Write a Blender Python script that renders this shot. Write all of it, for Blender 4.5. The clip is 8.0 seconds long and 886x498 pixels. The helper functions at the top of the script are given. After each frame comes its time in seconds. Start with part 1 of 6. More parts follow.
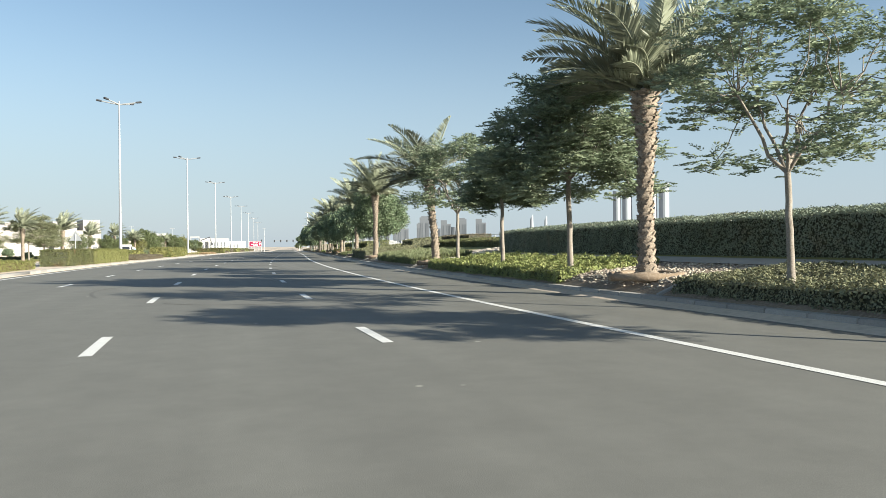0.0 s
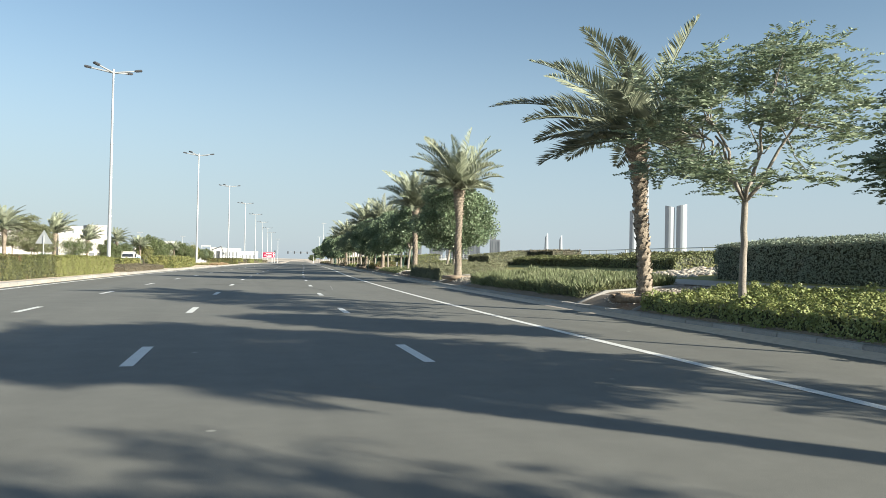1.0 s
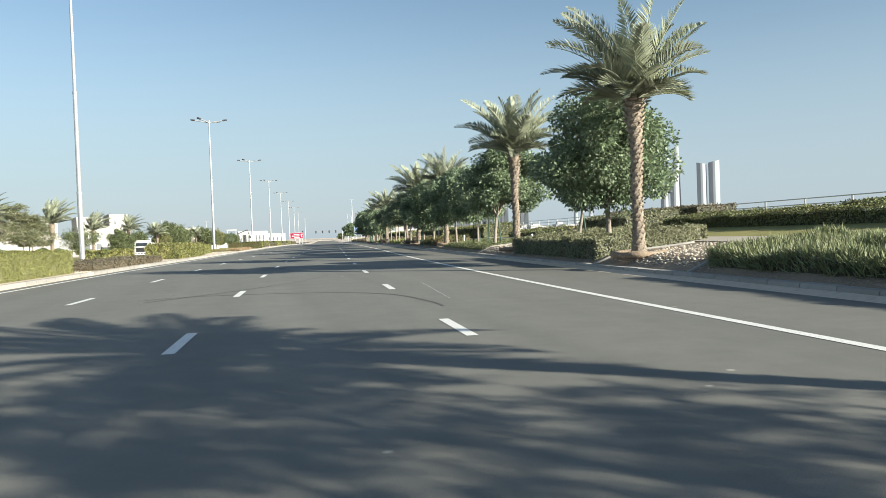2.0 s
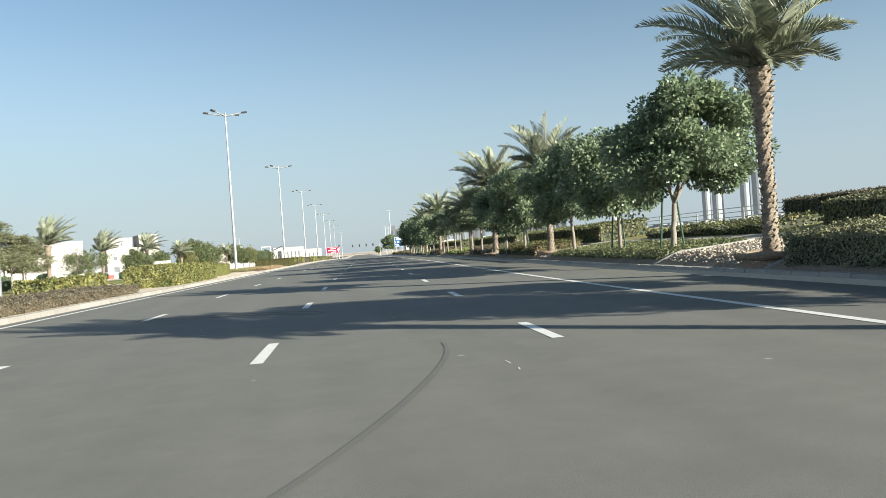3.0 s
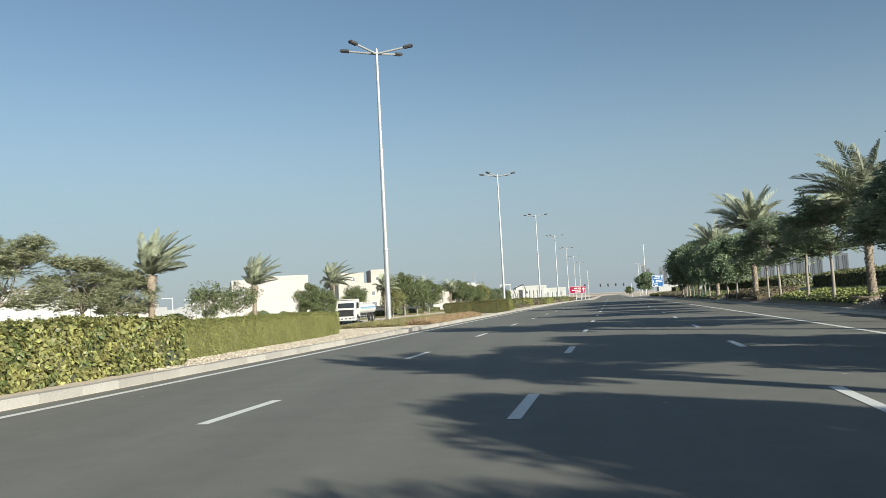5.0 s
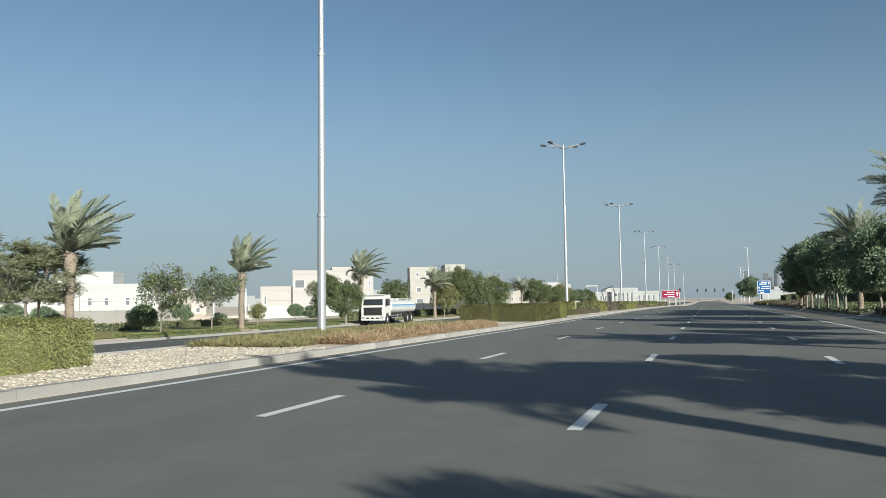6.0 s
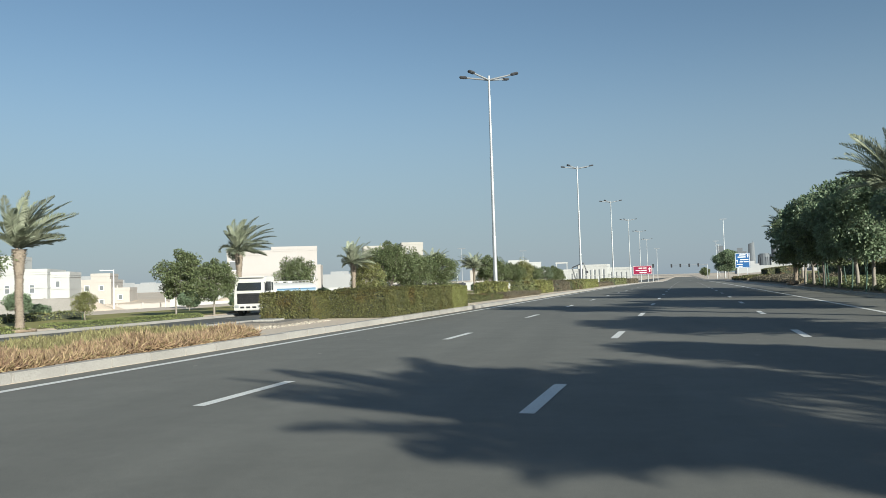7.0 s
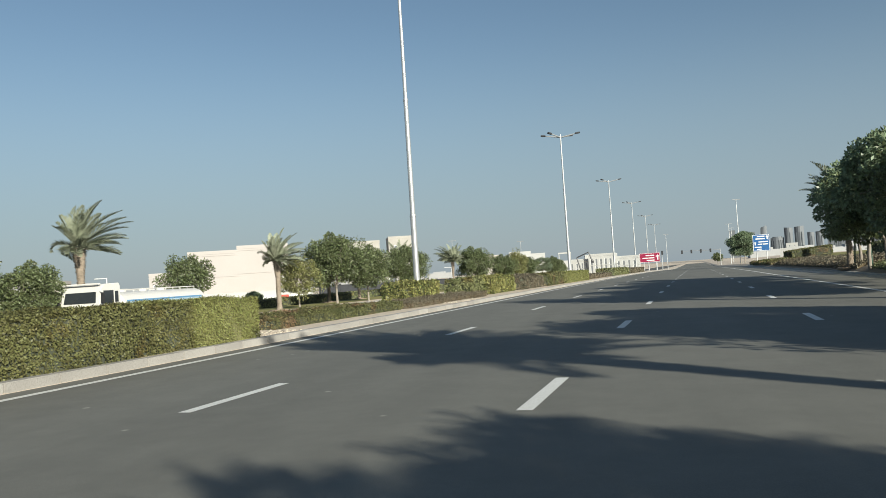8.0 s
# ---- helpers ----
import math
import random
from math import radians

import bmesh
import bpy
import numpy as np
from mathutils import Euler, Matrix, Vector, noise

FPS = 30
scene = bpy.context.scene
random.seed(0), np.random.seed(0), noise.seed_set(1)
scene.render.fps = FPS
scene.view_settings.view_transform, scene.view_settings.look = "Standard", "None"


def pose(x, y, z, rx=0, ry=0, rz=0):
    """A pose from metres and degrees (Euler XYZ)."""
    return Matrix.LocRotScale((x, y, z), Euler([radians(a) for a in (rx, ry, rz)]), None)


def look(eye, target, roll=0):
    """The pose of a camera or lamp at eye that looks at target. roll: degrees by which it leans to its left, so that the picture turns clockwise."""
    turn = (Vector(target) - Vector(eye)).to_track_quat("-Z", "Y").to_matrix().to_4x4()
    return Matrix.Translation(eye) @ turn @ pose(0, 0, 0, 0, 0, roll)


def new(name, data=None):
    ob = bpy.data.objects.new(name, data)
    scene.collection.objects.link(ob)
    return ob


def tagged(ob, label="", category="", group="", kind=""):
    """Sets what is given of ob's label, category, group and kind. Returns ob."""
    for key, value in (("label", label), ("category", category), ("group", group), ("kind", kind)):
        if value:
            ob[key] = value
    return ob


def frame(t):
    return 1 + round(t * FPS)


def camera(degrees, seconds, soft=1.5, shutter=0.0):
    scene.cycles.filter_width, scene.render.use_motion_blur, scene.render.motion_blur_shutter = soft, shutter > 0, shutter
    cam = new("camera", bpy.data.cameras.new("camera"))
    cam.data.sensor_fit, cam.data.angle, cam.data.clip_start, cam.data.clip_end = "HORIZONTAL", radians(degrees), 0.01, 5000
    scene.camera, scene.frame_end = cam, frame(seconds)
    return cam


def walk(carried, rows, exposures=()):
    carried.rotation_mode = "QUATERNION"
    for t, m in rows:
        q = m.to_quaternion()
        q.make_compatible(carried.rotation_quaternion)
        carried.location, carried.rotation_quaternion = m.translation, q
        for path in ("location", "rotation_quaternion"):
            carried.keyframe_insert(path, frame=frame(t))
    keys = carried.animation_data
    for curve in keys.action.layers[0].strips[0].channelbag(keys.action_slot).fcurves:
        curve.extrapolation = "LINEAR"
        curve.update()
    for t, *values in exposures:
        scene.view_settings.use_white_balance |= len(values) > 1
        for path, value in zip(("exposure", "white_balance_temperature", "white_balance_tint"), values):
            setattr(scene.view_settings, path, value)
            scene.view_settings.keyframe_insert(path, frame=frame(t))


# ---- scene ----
# ---------------- camera and walk ----------------
cam = camera(60.0, 8.0, soft=0.85)


def aim(x, y, z, yaw, pitch, roll):
    """Camera pose: yaw to the left, pitch up, roll that lifts the picture's right side."""
    return pose(x, y, z, 0, 0, yaw) @ pose(0, 0, 0, 90 + pitch) @ pose(0, 0, 0, 0, 0, -roll)


PATH = [
    (0.0, 1.458, -11.898, 1.273, -16.69, -0.28, 0.52),
    (0.5, 1.306, -2.909, 1.283, -15.24, 0.51, -0.78),
    (1.0, 1.301, 6.247, 1.301, -15.91, 0.91, -1.07),
    (1.2, 1.442, 9.871, 1.300, -15.47, 0.86, -0.54),
    (2.3, 2.217, 29.801, 1.293, -13.68, -1.56, 2.58),
    (2.5, 2.358, 33.424, 1.291, -13.45, -0.99, 2.68),
    (3.0, 2.760, 42.421, 1.229, -11.36, -0.23, 4.13),
    (3.5, 3.366, 51.810, 1.210, -6.68, 0.55, 5.34),
    (4.0, 4.085, 61.001, 1.233, -3.04, 2.87, 2.36),
    (4.5, 4.891, 70.075, 1.278, 1.80, 2.98, 1.05),
    (4.7, 5.310, 73.717, 1.283, 4.11, 3.54, 2.17),
    (5.8, 7.620, 93.747, 1.307, 12.37, 3.87, 1.08),
    (6.0, 8.040, 97.388, 1.311, 13.72, 3.90, 0.75),
    (6.5, 9.039, 106.780, 1.271, 12.49, 3.00, 1.42),
    (7.0, 10.040, 115.782, 1.278, 12.06, 2.38, 1.79),
    (7.5, 10.970, 124.888, 1.298, 15.44, 2.78, 3.03),
    (8.0, 11.910, 134.046, 1.229, 12.85, 2.03, 3.72),
]
walk(cam, [(r[0], aim(*r[1:])) for r in PATH],
     exposures=[(0.0, 1.3, 6250, 6), (1.2, 1.27, 6240, 5), (2.5, 1.23, 6210, 5), (3.5, 1.15, 6240, 4), (4.5, 0.91, 6210, 4), (6.0, 0.54, 5830, 3), (6.5, 0.46, 5710, 3), (7.0, 0.61, 5880, 3), (7.5, 0.5, 6110, 4), (8.0, 0.56, 6160, 4)])

# ---------------- world and sun ----------------
SUN_AZ = radians(136.0)      # clockwise from +y
SUN_EL = radians(19.5)
world = bpy.data.worlds.new("world")
scene.world = world
world.use_nodes = True
wn = world.node_tree.nodes
sky = wn.new("ShaderNodeTexSky")
sky.sky_type = 'NISHITA'
sky.sun_disc = False
sky.sun_elevation = SUN_EL
sky.sun_rotation = SUN_AZ
sky.altitude = 0.0
sky.air_density = 1.0
sky.dust_density = 0.6
sky.ozone_density = 0.8
wn["Background"].inputs["Strength"].default_value = 0.061
# dusty haze that pales the sky evenly towards the horizon all round
wl = world.node_tree.links
w_geo = wn.new("ShaderNodeTexCoord")
w_sep = wn.new("ShaderNodeSeparateXYZ")
w_rng = wn.new("ShaderNodeMapRange")
w_rng.interpolation_type = 'SMOOTHERSTEP'
for key, val in (("From Min", -0.02), ("From Max", 0.36), ("To Min", 0.82), ("To Max", 0.0)):
    w_rng.inputs[key].default_value = val
w_mix = wn.new("ShaderNodeMix")
w_mix.data_type = 'RGBA'
w_mix.inputs["B"].default_value = (3.42, 4.02, 4.72, 1)
wl.new(w_geo.outputs["Generated"], w_sep.inputs["Vector"])
wl.new(w_sep.outputs["Z"], w_rng.inputs["Value"])
wl.new(w_rng.outputs["Result"], w_mix.inputs["Factor"])
wl.new(sky.outputs["Color"], w_mix.inputs["A"])
wl.new(w_mix.outputs["Result"], wn["Background"].inputs["Color"])

sun = new("sun", bpy.data.lights.new("sun", 'SUN'))
sun.data.energy = 5.0
sun.data.angle = radians(0.55)
sun.data.color = (1.0, 0.91, 0.77)
sd = Vector((math.sin(SUN_AZ) * math.cos(SUN_EL), math.cos(SUN_AZ) * math.cos(SUN_EL), math.sin(SUN_EL)))
sun.matrix_world = look(sd * 50, (0, 0, 0))

# ---------------- materials ----------------


def surface(name, c1, c2, scale=4.0, rough=0.8, bump=0.1, fine=60.0, c3=None, metal=0.0, spread=0.5, vary=0.0, island=False, translucent=0.0, spec=0.5, patch=(0.45, 0.75)):
    """A procedural surface: two colours mixed by noise at two scales, fine relief, optional variation by piece or island."""
    m = bpy.data.materials.new(name)
    m.use_nodes = True
    n, l = m.node_tree.nodes, m.node_tree.links
    b = n["Principled BSDF"]
    geo = n.new("ShaderNodeNewGeometry")
    big = n.new("ShaderNodeTexNoise")
    big.inputs["Scale"].default_value = scale
    big.inputs["Detail"].default_value = 5
    big.inputs["Roughness"].default_value = 0.6
    small = n.new("ShaderNodeTexNoise")
    small.inputs["Scale"].default_value = fine
    small.inputs["Detail"].default_value = 3
    l.new(geo.outputs["Position"], big.inputs["Vector"])
    l.new(geo.outputs["Position"], small.inputs["Vector"])
    ramp = n.new("ShaderNodeMapRange")
    ramp.inputs["From Min"].default_value = 0.5 - spread / 2
    ramp.inputs["From Max"].default_value = 0.5 + spread / 2
    l.new(big.outputs["Fac"], ramp.inputs["Value"])
    mix = n.new("ShaderNodeMix")
    mix.data_type = 'RGBA'
    mix.inputs["A"].default_value = (*c1, 1)
    mix.inputs["B"].default_value = (*c2, 1)
    l.new(ramp.outputs["Result"], mix.inputs["Factor"])
    out = mix.outputs["Result"]
    if c3 is not None:
        r3 = n.new("ShaderNodeMapRange")
        r3.inputs["From Min"].default_value = patch[0]
        r3.inputs["From Max"].default_value = patch[1]
        l.new(small.outputs["Fac"], r3.inputs["Value"])
        mix3 = n.new("ShaderNodeMix")
        mix3.data_type = 'RGBA'
        l.new(out, mix3.inputs["A"])
        mix3.inputs["B"].default_value = (*c3, 1)
        l.new(r3.outputs["Result"], mix3.inputs["Factor"])
        out = mix3.outputs["Result"]
    if vary:
        hsv = n.new("ShaderNodeHueSaturation")
        rng = n.new("ShaderNodeMapRange")
        rng.inputs["To Min"].default_value = 1 - vary
        rng.inputs["To Max"].default_value = 1 + vary
        if island:
            l.new(geo.outputs["Random Per Island"], rng.inputs["Value"])
            hue = n.new("ShaderNodeMapRange")
            hue.inputs["To Min"].default_value = 0.485
            hue.inputs["To Max"].default_value = 0.515
            l.new(geo.outputs["Random Per Island"], hue.inputs["Value"])
            l.new(hue.outputs["Result"], hsv.inputs["Hue"])
        else:
            info = n.new("ShaderNodeObjectInfo")
            l.new(info.outputs["Random"], rng.inputs["Value"])
        l.new(rng.outputs["Result"], hsv.inputs["Value"])
        l.new(out, hsv.inputs["Color"])
        out = hsv.outputs["Color"]
    l.new(out, b.inputs["Base Color"])
    b.inputs["Roughness"].default_value = rough
    b.inputs["Metallic"].default_value = metal
    b.inputs["Specular IOR Level"].default_value = spec
    if bump:
        bp = n.new("ShaderNodeBump")
        bp.inputs["Strength"].default_value = bump
        bp.inputs["Distance"].default_value = 0.02
        l.new(small.outputs["Fac"], bp.inputs["Height"])
        l.new(bp.outputs["Normal"], b.inputs["Normal"])
    if translucent:
        tr = n.new("ShaderNodeBsdfTranslucent")
        sh = n.new("ShaderNodeMixShader")
        sh.inputs["Fac"].default_value = translucent
        l.new(out, tr.inputs["Color"])
        l.new(b.outputs["BSDF"], sh.inputs[1])
        l.new(tr.outputs["BSDF"], sh.inputs[2])
        l.new(sh.outputs["Shader"], n["Material Output"].inputs["Surface"])
    return m


def glassy(name, color, rough=0.06):
    """Dark reflecting window glass."""
    m = bpy.data.materials.new(name)
    m.use_nodes = True
    b = m.node_tree.nodes["Principled BSDF"]
    b.inputs["Base Color"].default_value = (*color, 1)
    b.inputs["Roughness"].default_value = rough
    b.inputs["Specular IOR Level"].default_value = 0.8
    return m


ASPHALT = surface("asphalt", (0.126, 0.123, 0.106), (0.152, 0.149, 0.130), 0.35, 0.8, 0.12, 110.0, (0.186, 0.182, 0.158), spread=0.7)


def add_streaks(m, dark, light):
    """Wheel-track streaks along the road, blotches and pale specks over an asphalt surface."""
    n, l = m.node_tree.nodes, m.node_tree.links
    bs = n["Principled BSDF"]
    src = bs.inputs["Base Color"].links[0].from_socket
    geo = n.new("ShaderNodeNewGeometry")
    mp = n.new("ShaderNodeMapping")
    mp.inputs["Scale"].default_value = (0.9, 0.035, 1.0)
    mp.inputs["Rotation"].default_value = (0, 0, 0.09)
    l.new(geo.outputs["Position"], mp.inputs["Vector"])
    st = n.new("ShaderNodeTexNoise")
    st.inputs["Scale"].default_value = 1.0
    st.inputs["Detail"].default_value = 6
    l.new(mp.outputs["Vector"], st.inputs["Vector"])
    r1 = n.new("ShaderNodeMapRange")
    for key, val in (("From Min", 0.32), ("From Max", 0.68), ("To Min", dark), ("To Max", light)):
        r1.inputs[key].default_value = val
    l.new(st.outputs["Fac"], r1.inputs["Value"])
    bl = n.new("ShaderNodeTexNoise")
    bl.inputs["Scale"].default_value = 1.4
    bl.inputs["Detail"].default_value = 8
    bl.inputs["Roughness"].default_value = 0.82
    l.new(geo.outputs["Position"], bl.inputs["Vector"])
    r2 = n.new("ShaderNodeMapRange")
    for key, val in (("From Min", 0.3), ("From Max", 0.7), ("To Min", 0.89), ("To Max", 1.11)):
        r2.inputs[key].default_value = val
    l.new(bl.outputs["Fac"], r2.inputs["Value"])
    mul = n.new("ShaderNodeMath")
    mul.operation = 'MULTIPLY'
    l.new(r1.outputs["Result"], mul.inputs[0])
    l.new(r2.outputs["Result"], mul.inputs[1])
    vo = n.new("ShaderNodeTexVoronoi")
    vo.inputs["Scale"].default_value = 0.9
    l.new(geo.outputs["Position"], vo.inputs["Vector"])
    sp = n.new("ShaderNodeMapRange")
    for key, val in (("From Min", 0.025), ("From Max", 0.045), ("To Min", 2.2), ("To Max", 1.0)):
        sp.inputs[key].default_value = val
    l.new(vo.outputs["Distance"], sp.inputs["Value"])
    mul2 = n.new("ShaderNodeMath")
    mul2.operation = 'MULTIPLY'
    l.new(mul.outputs["Value"], mul2.inputs[0])
    l.new(sp.outputs["Result"], mul2.inputs[1])
    hs = n.new("ShaderNodeHueSaturation")
    l.new(src, hs.inputs["Color"])
    l.new(mul2.outputs["Value"], hs.inputs["Value"])
    l.new(hs.outputs["Color"], bs.inputs["Base Color"])


add_streaks(ASPHALT, 0.92, 1.08)
ASPHALT_OLD = surface("asphalt_far", (0.096, 0.094, 0.084), (0.116, 0.114, 0.101), 0.4, 0.85, 0.1, 100.0, (0.080, 0.078, 0.072))
PAINT = surface("road_paint", (0.800, 0.790, 0.750), (0.700, 0.690, 0.650), 2.5, 0.6, 0.15, 60.0, (0.520, 0.510, 0.470))
TYRE_MARK = surface("tyre_mark", (0.072, 0.070, 0.062), (0.098, 0.095, 0.084), 3.0, 0.8, 0.3, 110.0, spread=0.6)
MARK_FAINT = surface("tyre_mark_faint", (0.108, 0.106, 0.093), (0.138, 0.134, 0.118), 1.2, 0.8, 0.2, 110.0, spread=0.5)
CONCRETE = surface("kerb_concrete", (0.303, 0.286, 0.263), (0.392, 0.373, 0.345), 1.2, 0.9, 0.2, 45.0, (0.277, 0.261, 0.239), vary=0.14)
PAVING = surface("paving", (0.391, 0.340, 0.281), (0.476, 0.425, 0.357), 0.9, 0.9, 0.15, 30.0)
SAND = surface("sand", (0.541, 0.445, 0.346), (0.662, 0.562, 0.449), 0.05, 0.95, 0.06, 8.0, (0.481, 0.397, 0.309))
SOIL = surface("planting_soil", (0.170, 0.123, 0.085), (0.281, 0.212, 0.145), 0.8, 0.95, 0.5, 18.0, (0.357, 0.289, 0.221))
STONE = surface("pebble", (0.372, 0.320, 0.257), (0.475, 0.421, 0.346), 3.0, 0.9, 0.3, 40.0, vary=0.28, island=True)
GRASS = surface("verge_grass", (0.168, 0.177, 0.040), (0.279, 0.248, 0.070), 0.6, 0.9, 0.15, 25.0, (0.333, 0.266, 0.098))
LEAF_ROUND = surface("leaf_round_tree", (0.145, 0.200, 0.125), (0.292, 0.354, 0.213), 1.1, 0.38, 0.0, 20.0, vary=0.4, island=True, translucent=0.36, spec=0.35)
LEAF_FEATHER = surface("leaf_feathery_tree", (0.184, 0.236, 0.150), (0.286, 0.326, 0.210), 1.0, 0.5, 0.0, 20.0, vary=0.3, island=True, translucent=0.34, spec=0.35)
LEAF_PALM = surface("leaf_palm", (0.208, 0.236, 0.155), (0.325, 0.340, 0.245), 1.3, 0.52, 0.0, 20.0, vary=0.35, translucent=0.22, spec=0.5)
LEAF_FEATHER_DRY = surface("leaf_feathery_olive", (0.239, 0.255, 0.144), (0.369, 0.366, 0.228), 1.0, 0.5, 0.0, 20.0, (0.172, 0.208, 0.090), vary=0.4, island=True, translucent=0.34, spec=0.8)
LEAF_LOOSE = surface("leaf_loose_tree", (0.108, 0.138, 0.062), (0.195, 0.221, 0.104), 0.9, 0.42, 0.0, 20.0, vary=0.5, island=True, translucent=0.32, spec=0.5)
LEAF_LIME = surface("leaf_yellow_green_tree", (0.191, 0.200, 0.068), (0.299, 0.291, 0.120), 0.9, 0.45, 0.0, 20.0, vary=0.45, island=True, translucent=0.32, spec=0.8)
LEAF_YELLOW = surface("leaf_variegated", (0.070, 0.097, 0.037), (0.295, 0.281, 0.108), 1.6, 0.45, 0.0, 14.0, (0.328, 0.311, 0.112), vary=0.45, island=True, translucent=0.25, spread=0.3, patch=(0.50, 0.62), spec=0.3)
LEAF_GRASSY = surface("leaf_grass_tuft", (0.162, 0.194, 0.089), (0.249, 0.260, 0.135), 0.8, 0.6, 0.0, 12.0, vary=0.4, island=True, translucent=0.25)
LEAF_HEDGE = surface("leaf_hedge", (0.144, 0.163, 0.073), (0.211, 0.215, 0.100), 0.7, 0.5, 0.0, 1.1, (0.168, 0.136, 0.054), vary=0.4, island=True, translucent=0.1, patch=(0.56, 0.72), spec=0.3)
LEAF_HEDGE_DARK = surface("leaf_hedge_dark", (0.100, 0.106, 0.040), (0.147, 0.139, 0.055), 0.7, 0.5, 0.0, 1.1, (0.117, 0.088, 0.030), vary=0.4, island=True, translucent=0.1, patch=(0.56, 0.72), spec=0.3)
LEAF_TALL = surface("leaf_tall_hedge", (0.203, 0.242, 0.180), (0.282, 0.317, 0.233), 0.7, 0.5, 0.0, 1.1, (0.248, 0.236, 0.168), vary=0.25, island=True, translucent=0.1, spec=0.3, patch=(0.56, 0.72))
LEAF_BOX = surface("leaf_box_hedge", (0.185, 0.195, 0.115), (0.290, 0.288, 0.172), 0.7, 0.5, 0.0, 14.0, (0.120, 0.118, 0.068), vary=0.35, island=True, translucent=0.1, spec=0.3)
LEAF_OLIVE = surface("leaf_olive_hedge", (0.191, 0.207, 0.067), (0.275, 0.278, 0.102), 0.7, 0.5, 0.0, 14.0, (0.122, 0.119, 0.041), vary=0.28, island=True, translucent=0.1, spec=0.3)
LEAF_HEDGE_RED = surface("leaf_hedge_bronze", (0.104, 0.117, 0.047), (0.160, 0.155, 0.065), 0.6, 0.5, 0.0, 0.9, (0.196, 0.117, 0.072), vary=0.45, island=True, translucent=0.1, patch=(0.54, 0.68), spec=0.3)
LEAF_GREY = surface("leaf_grey_shrub", (0.141, 0.136, 0.098), (0.206, 0.184, 0.134), 0.8, 0.6, 0.0, 14.0, (0.218, 0.156, 0.103), vary=0.3, island=True, translucent=0.2, spec=0.3)
LEAF_COVER = surface("leaf_ground_cover", (0.183, 0.219, 0.075), (0.317, 0.333, 0.129), 0.8, 0.45, 0.0, 14.0, vary=0.3, island=True, translucent=0.1, spec=0.25)
LEAF_DRY = surface("leaf_dry_fern", (0.336, 0.216, 0.136), (0.432, 0.312, 0.200), 0.9, 0.7, 0.0, 12.0, (0.288, 0.248, 0.112), vary=0.45, island=True, translucent=0.25)
LEAF_DRYGREEN = surface("leaf_dry_grass", (0.240, 0.216, 0.100), (0.336, 0.288, 0.144), 0.8, 0.7, 0.0, 12.0, (0.192, 0.192, 0.076), vary=0.45, island=True, translucent=0.25)
# hedge fillings; the dark ones paint the shade seen in gaps between leaves
HEDGE_SHADE_CORE = surface("hedge_shade_core", (0.047, 0.056, 0.037), (0.072, 0.076, 0.050), 2.0, 0.9, 0.5, 20.0)
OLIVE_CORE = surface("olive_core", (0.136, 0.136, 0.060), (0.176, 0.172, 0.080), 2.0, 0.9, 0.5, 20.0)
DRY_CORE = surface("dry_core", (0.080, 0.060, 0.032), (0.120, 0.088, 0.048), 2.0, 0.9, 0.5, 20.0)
BARK_PALM = surface("bark_palm", (0.221, 0.178, 0.136), (0.374, 0.315, 0.246), 2.5, 0.9, 0.8, 26.0, (0.119, 0.089, 0.068))
BARK_TREE = surface("bark_tree", (0.238, 0.208, 0.174), (0.348, 0.315, 0.272), 3.0, 0.9, 0.5, 40.0, (0.153, 0.123, 0.093))
GALV = surface("galvanised_steel", (0.440, 0.450, 0.460), (0.540, 0.550, 0.550), 0.7, 0.42, 0.03, 60.0, metal=0.6)
DARK_METAL = surface("dark_lamp_metal", (0.035, 0.037, 0.042), (0.060, 0.062, 0.068), 3.0, 0.45, 0.03, 60.0)
LENS = glassy("lamp_lens", (0.35, 0.36, 0.37), 0.2)
HOUSE_GLASS = glassy("house_glass", (0.17, 0.18, 0.19), 0.12)
OLD_SLAB = surface("old_concrete", (0.170, 0.153, 0.132), (0.255, 0.230, 0.200), 1.5, 0.95, 0.4, 22.0, (0.119, 0.106, 0.089))
GLASS = glassy("window_glass", (0.03, 0.035, 0.04), 0.08)
STAKE = surface("green_stake", (0.030, 0.072, 0.051), (0.043, 0.085, 0.060), 3.0, 0.6, 0.1, 40.0)
WHITE_WALL = surface("white_plaster", (0.437, 0.437, 0.424), (0.489, 0.489, 0.472), 0.25, 0.9, 0.08, 14.0, (0.393, 0.393, 0.375))
CREAM_PALE = surface("pale_cream_plaster", (0.406, 0.377, 0.358), (0.441, 0.414, 0.400), 0.25, 0.9, 0.08, 14.0, (0.370, 0.344, 0.322))
CREAM_WALL = surface("cream_plaster", (0.402, 0.367, 0.329), (0.454, 0.420, 0.387), 0.25, 0.9, 0.08, 14.0)
GREY_WALL = surface("grey_plaster", (0.361, 0.342, 0.314), (0.446, 0.427, 0.389), 0.3, 0.9, 0.1, 12.0, (0.314, 0.294, 0.266))
BLOCK_WALL = surface("grey_block_wall", (0.235, 0.222, 0.205), (0.315, 0.298, 0.275), 0.35, 0.95, 0.3, 6.0, (0.185, 0.172, 0.155))
# skyline colours with the distance haze mixed into them; no haze is rendered
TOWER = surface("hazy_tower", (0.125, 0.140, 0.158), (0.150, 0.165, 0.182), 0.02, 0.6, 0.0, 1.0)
TOWER_PALE = surface("pale_hazed_tower", (0.272, 0.303, 0.336), (0.312, 0.344, 0.370), 0.02, 0.5, 0.0, 1.0)
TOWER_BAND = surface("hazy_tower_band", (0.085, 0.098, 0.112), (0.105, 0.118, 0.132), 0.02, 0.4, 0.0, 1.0)
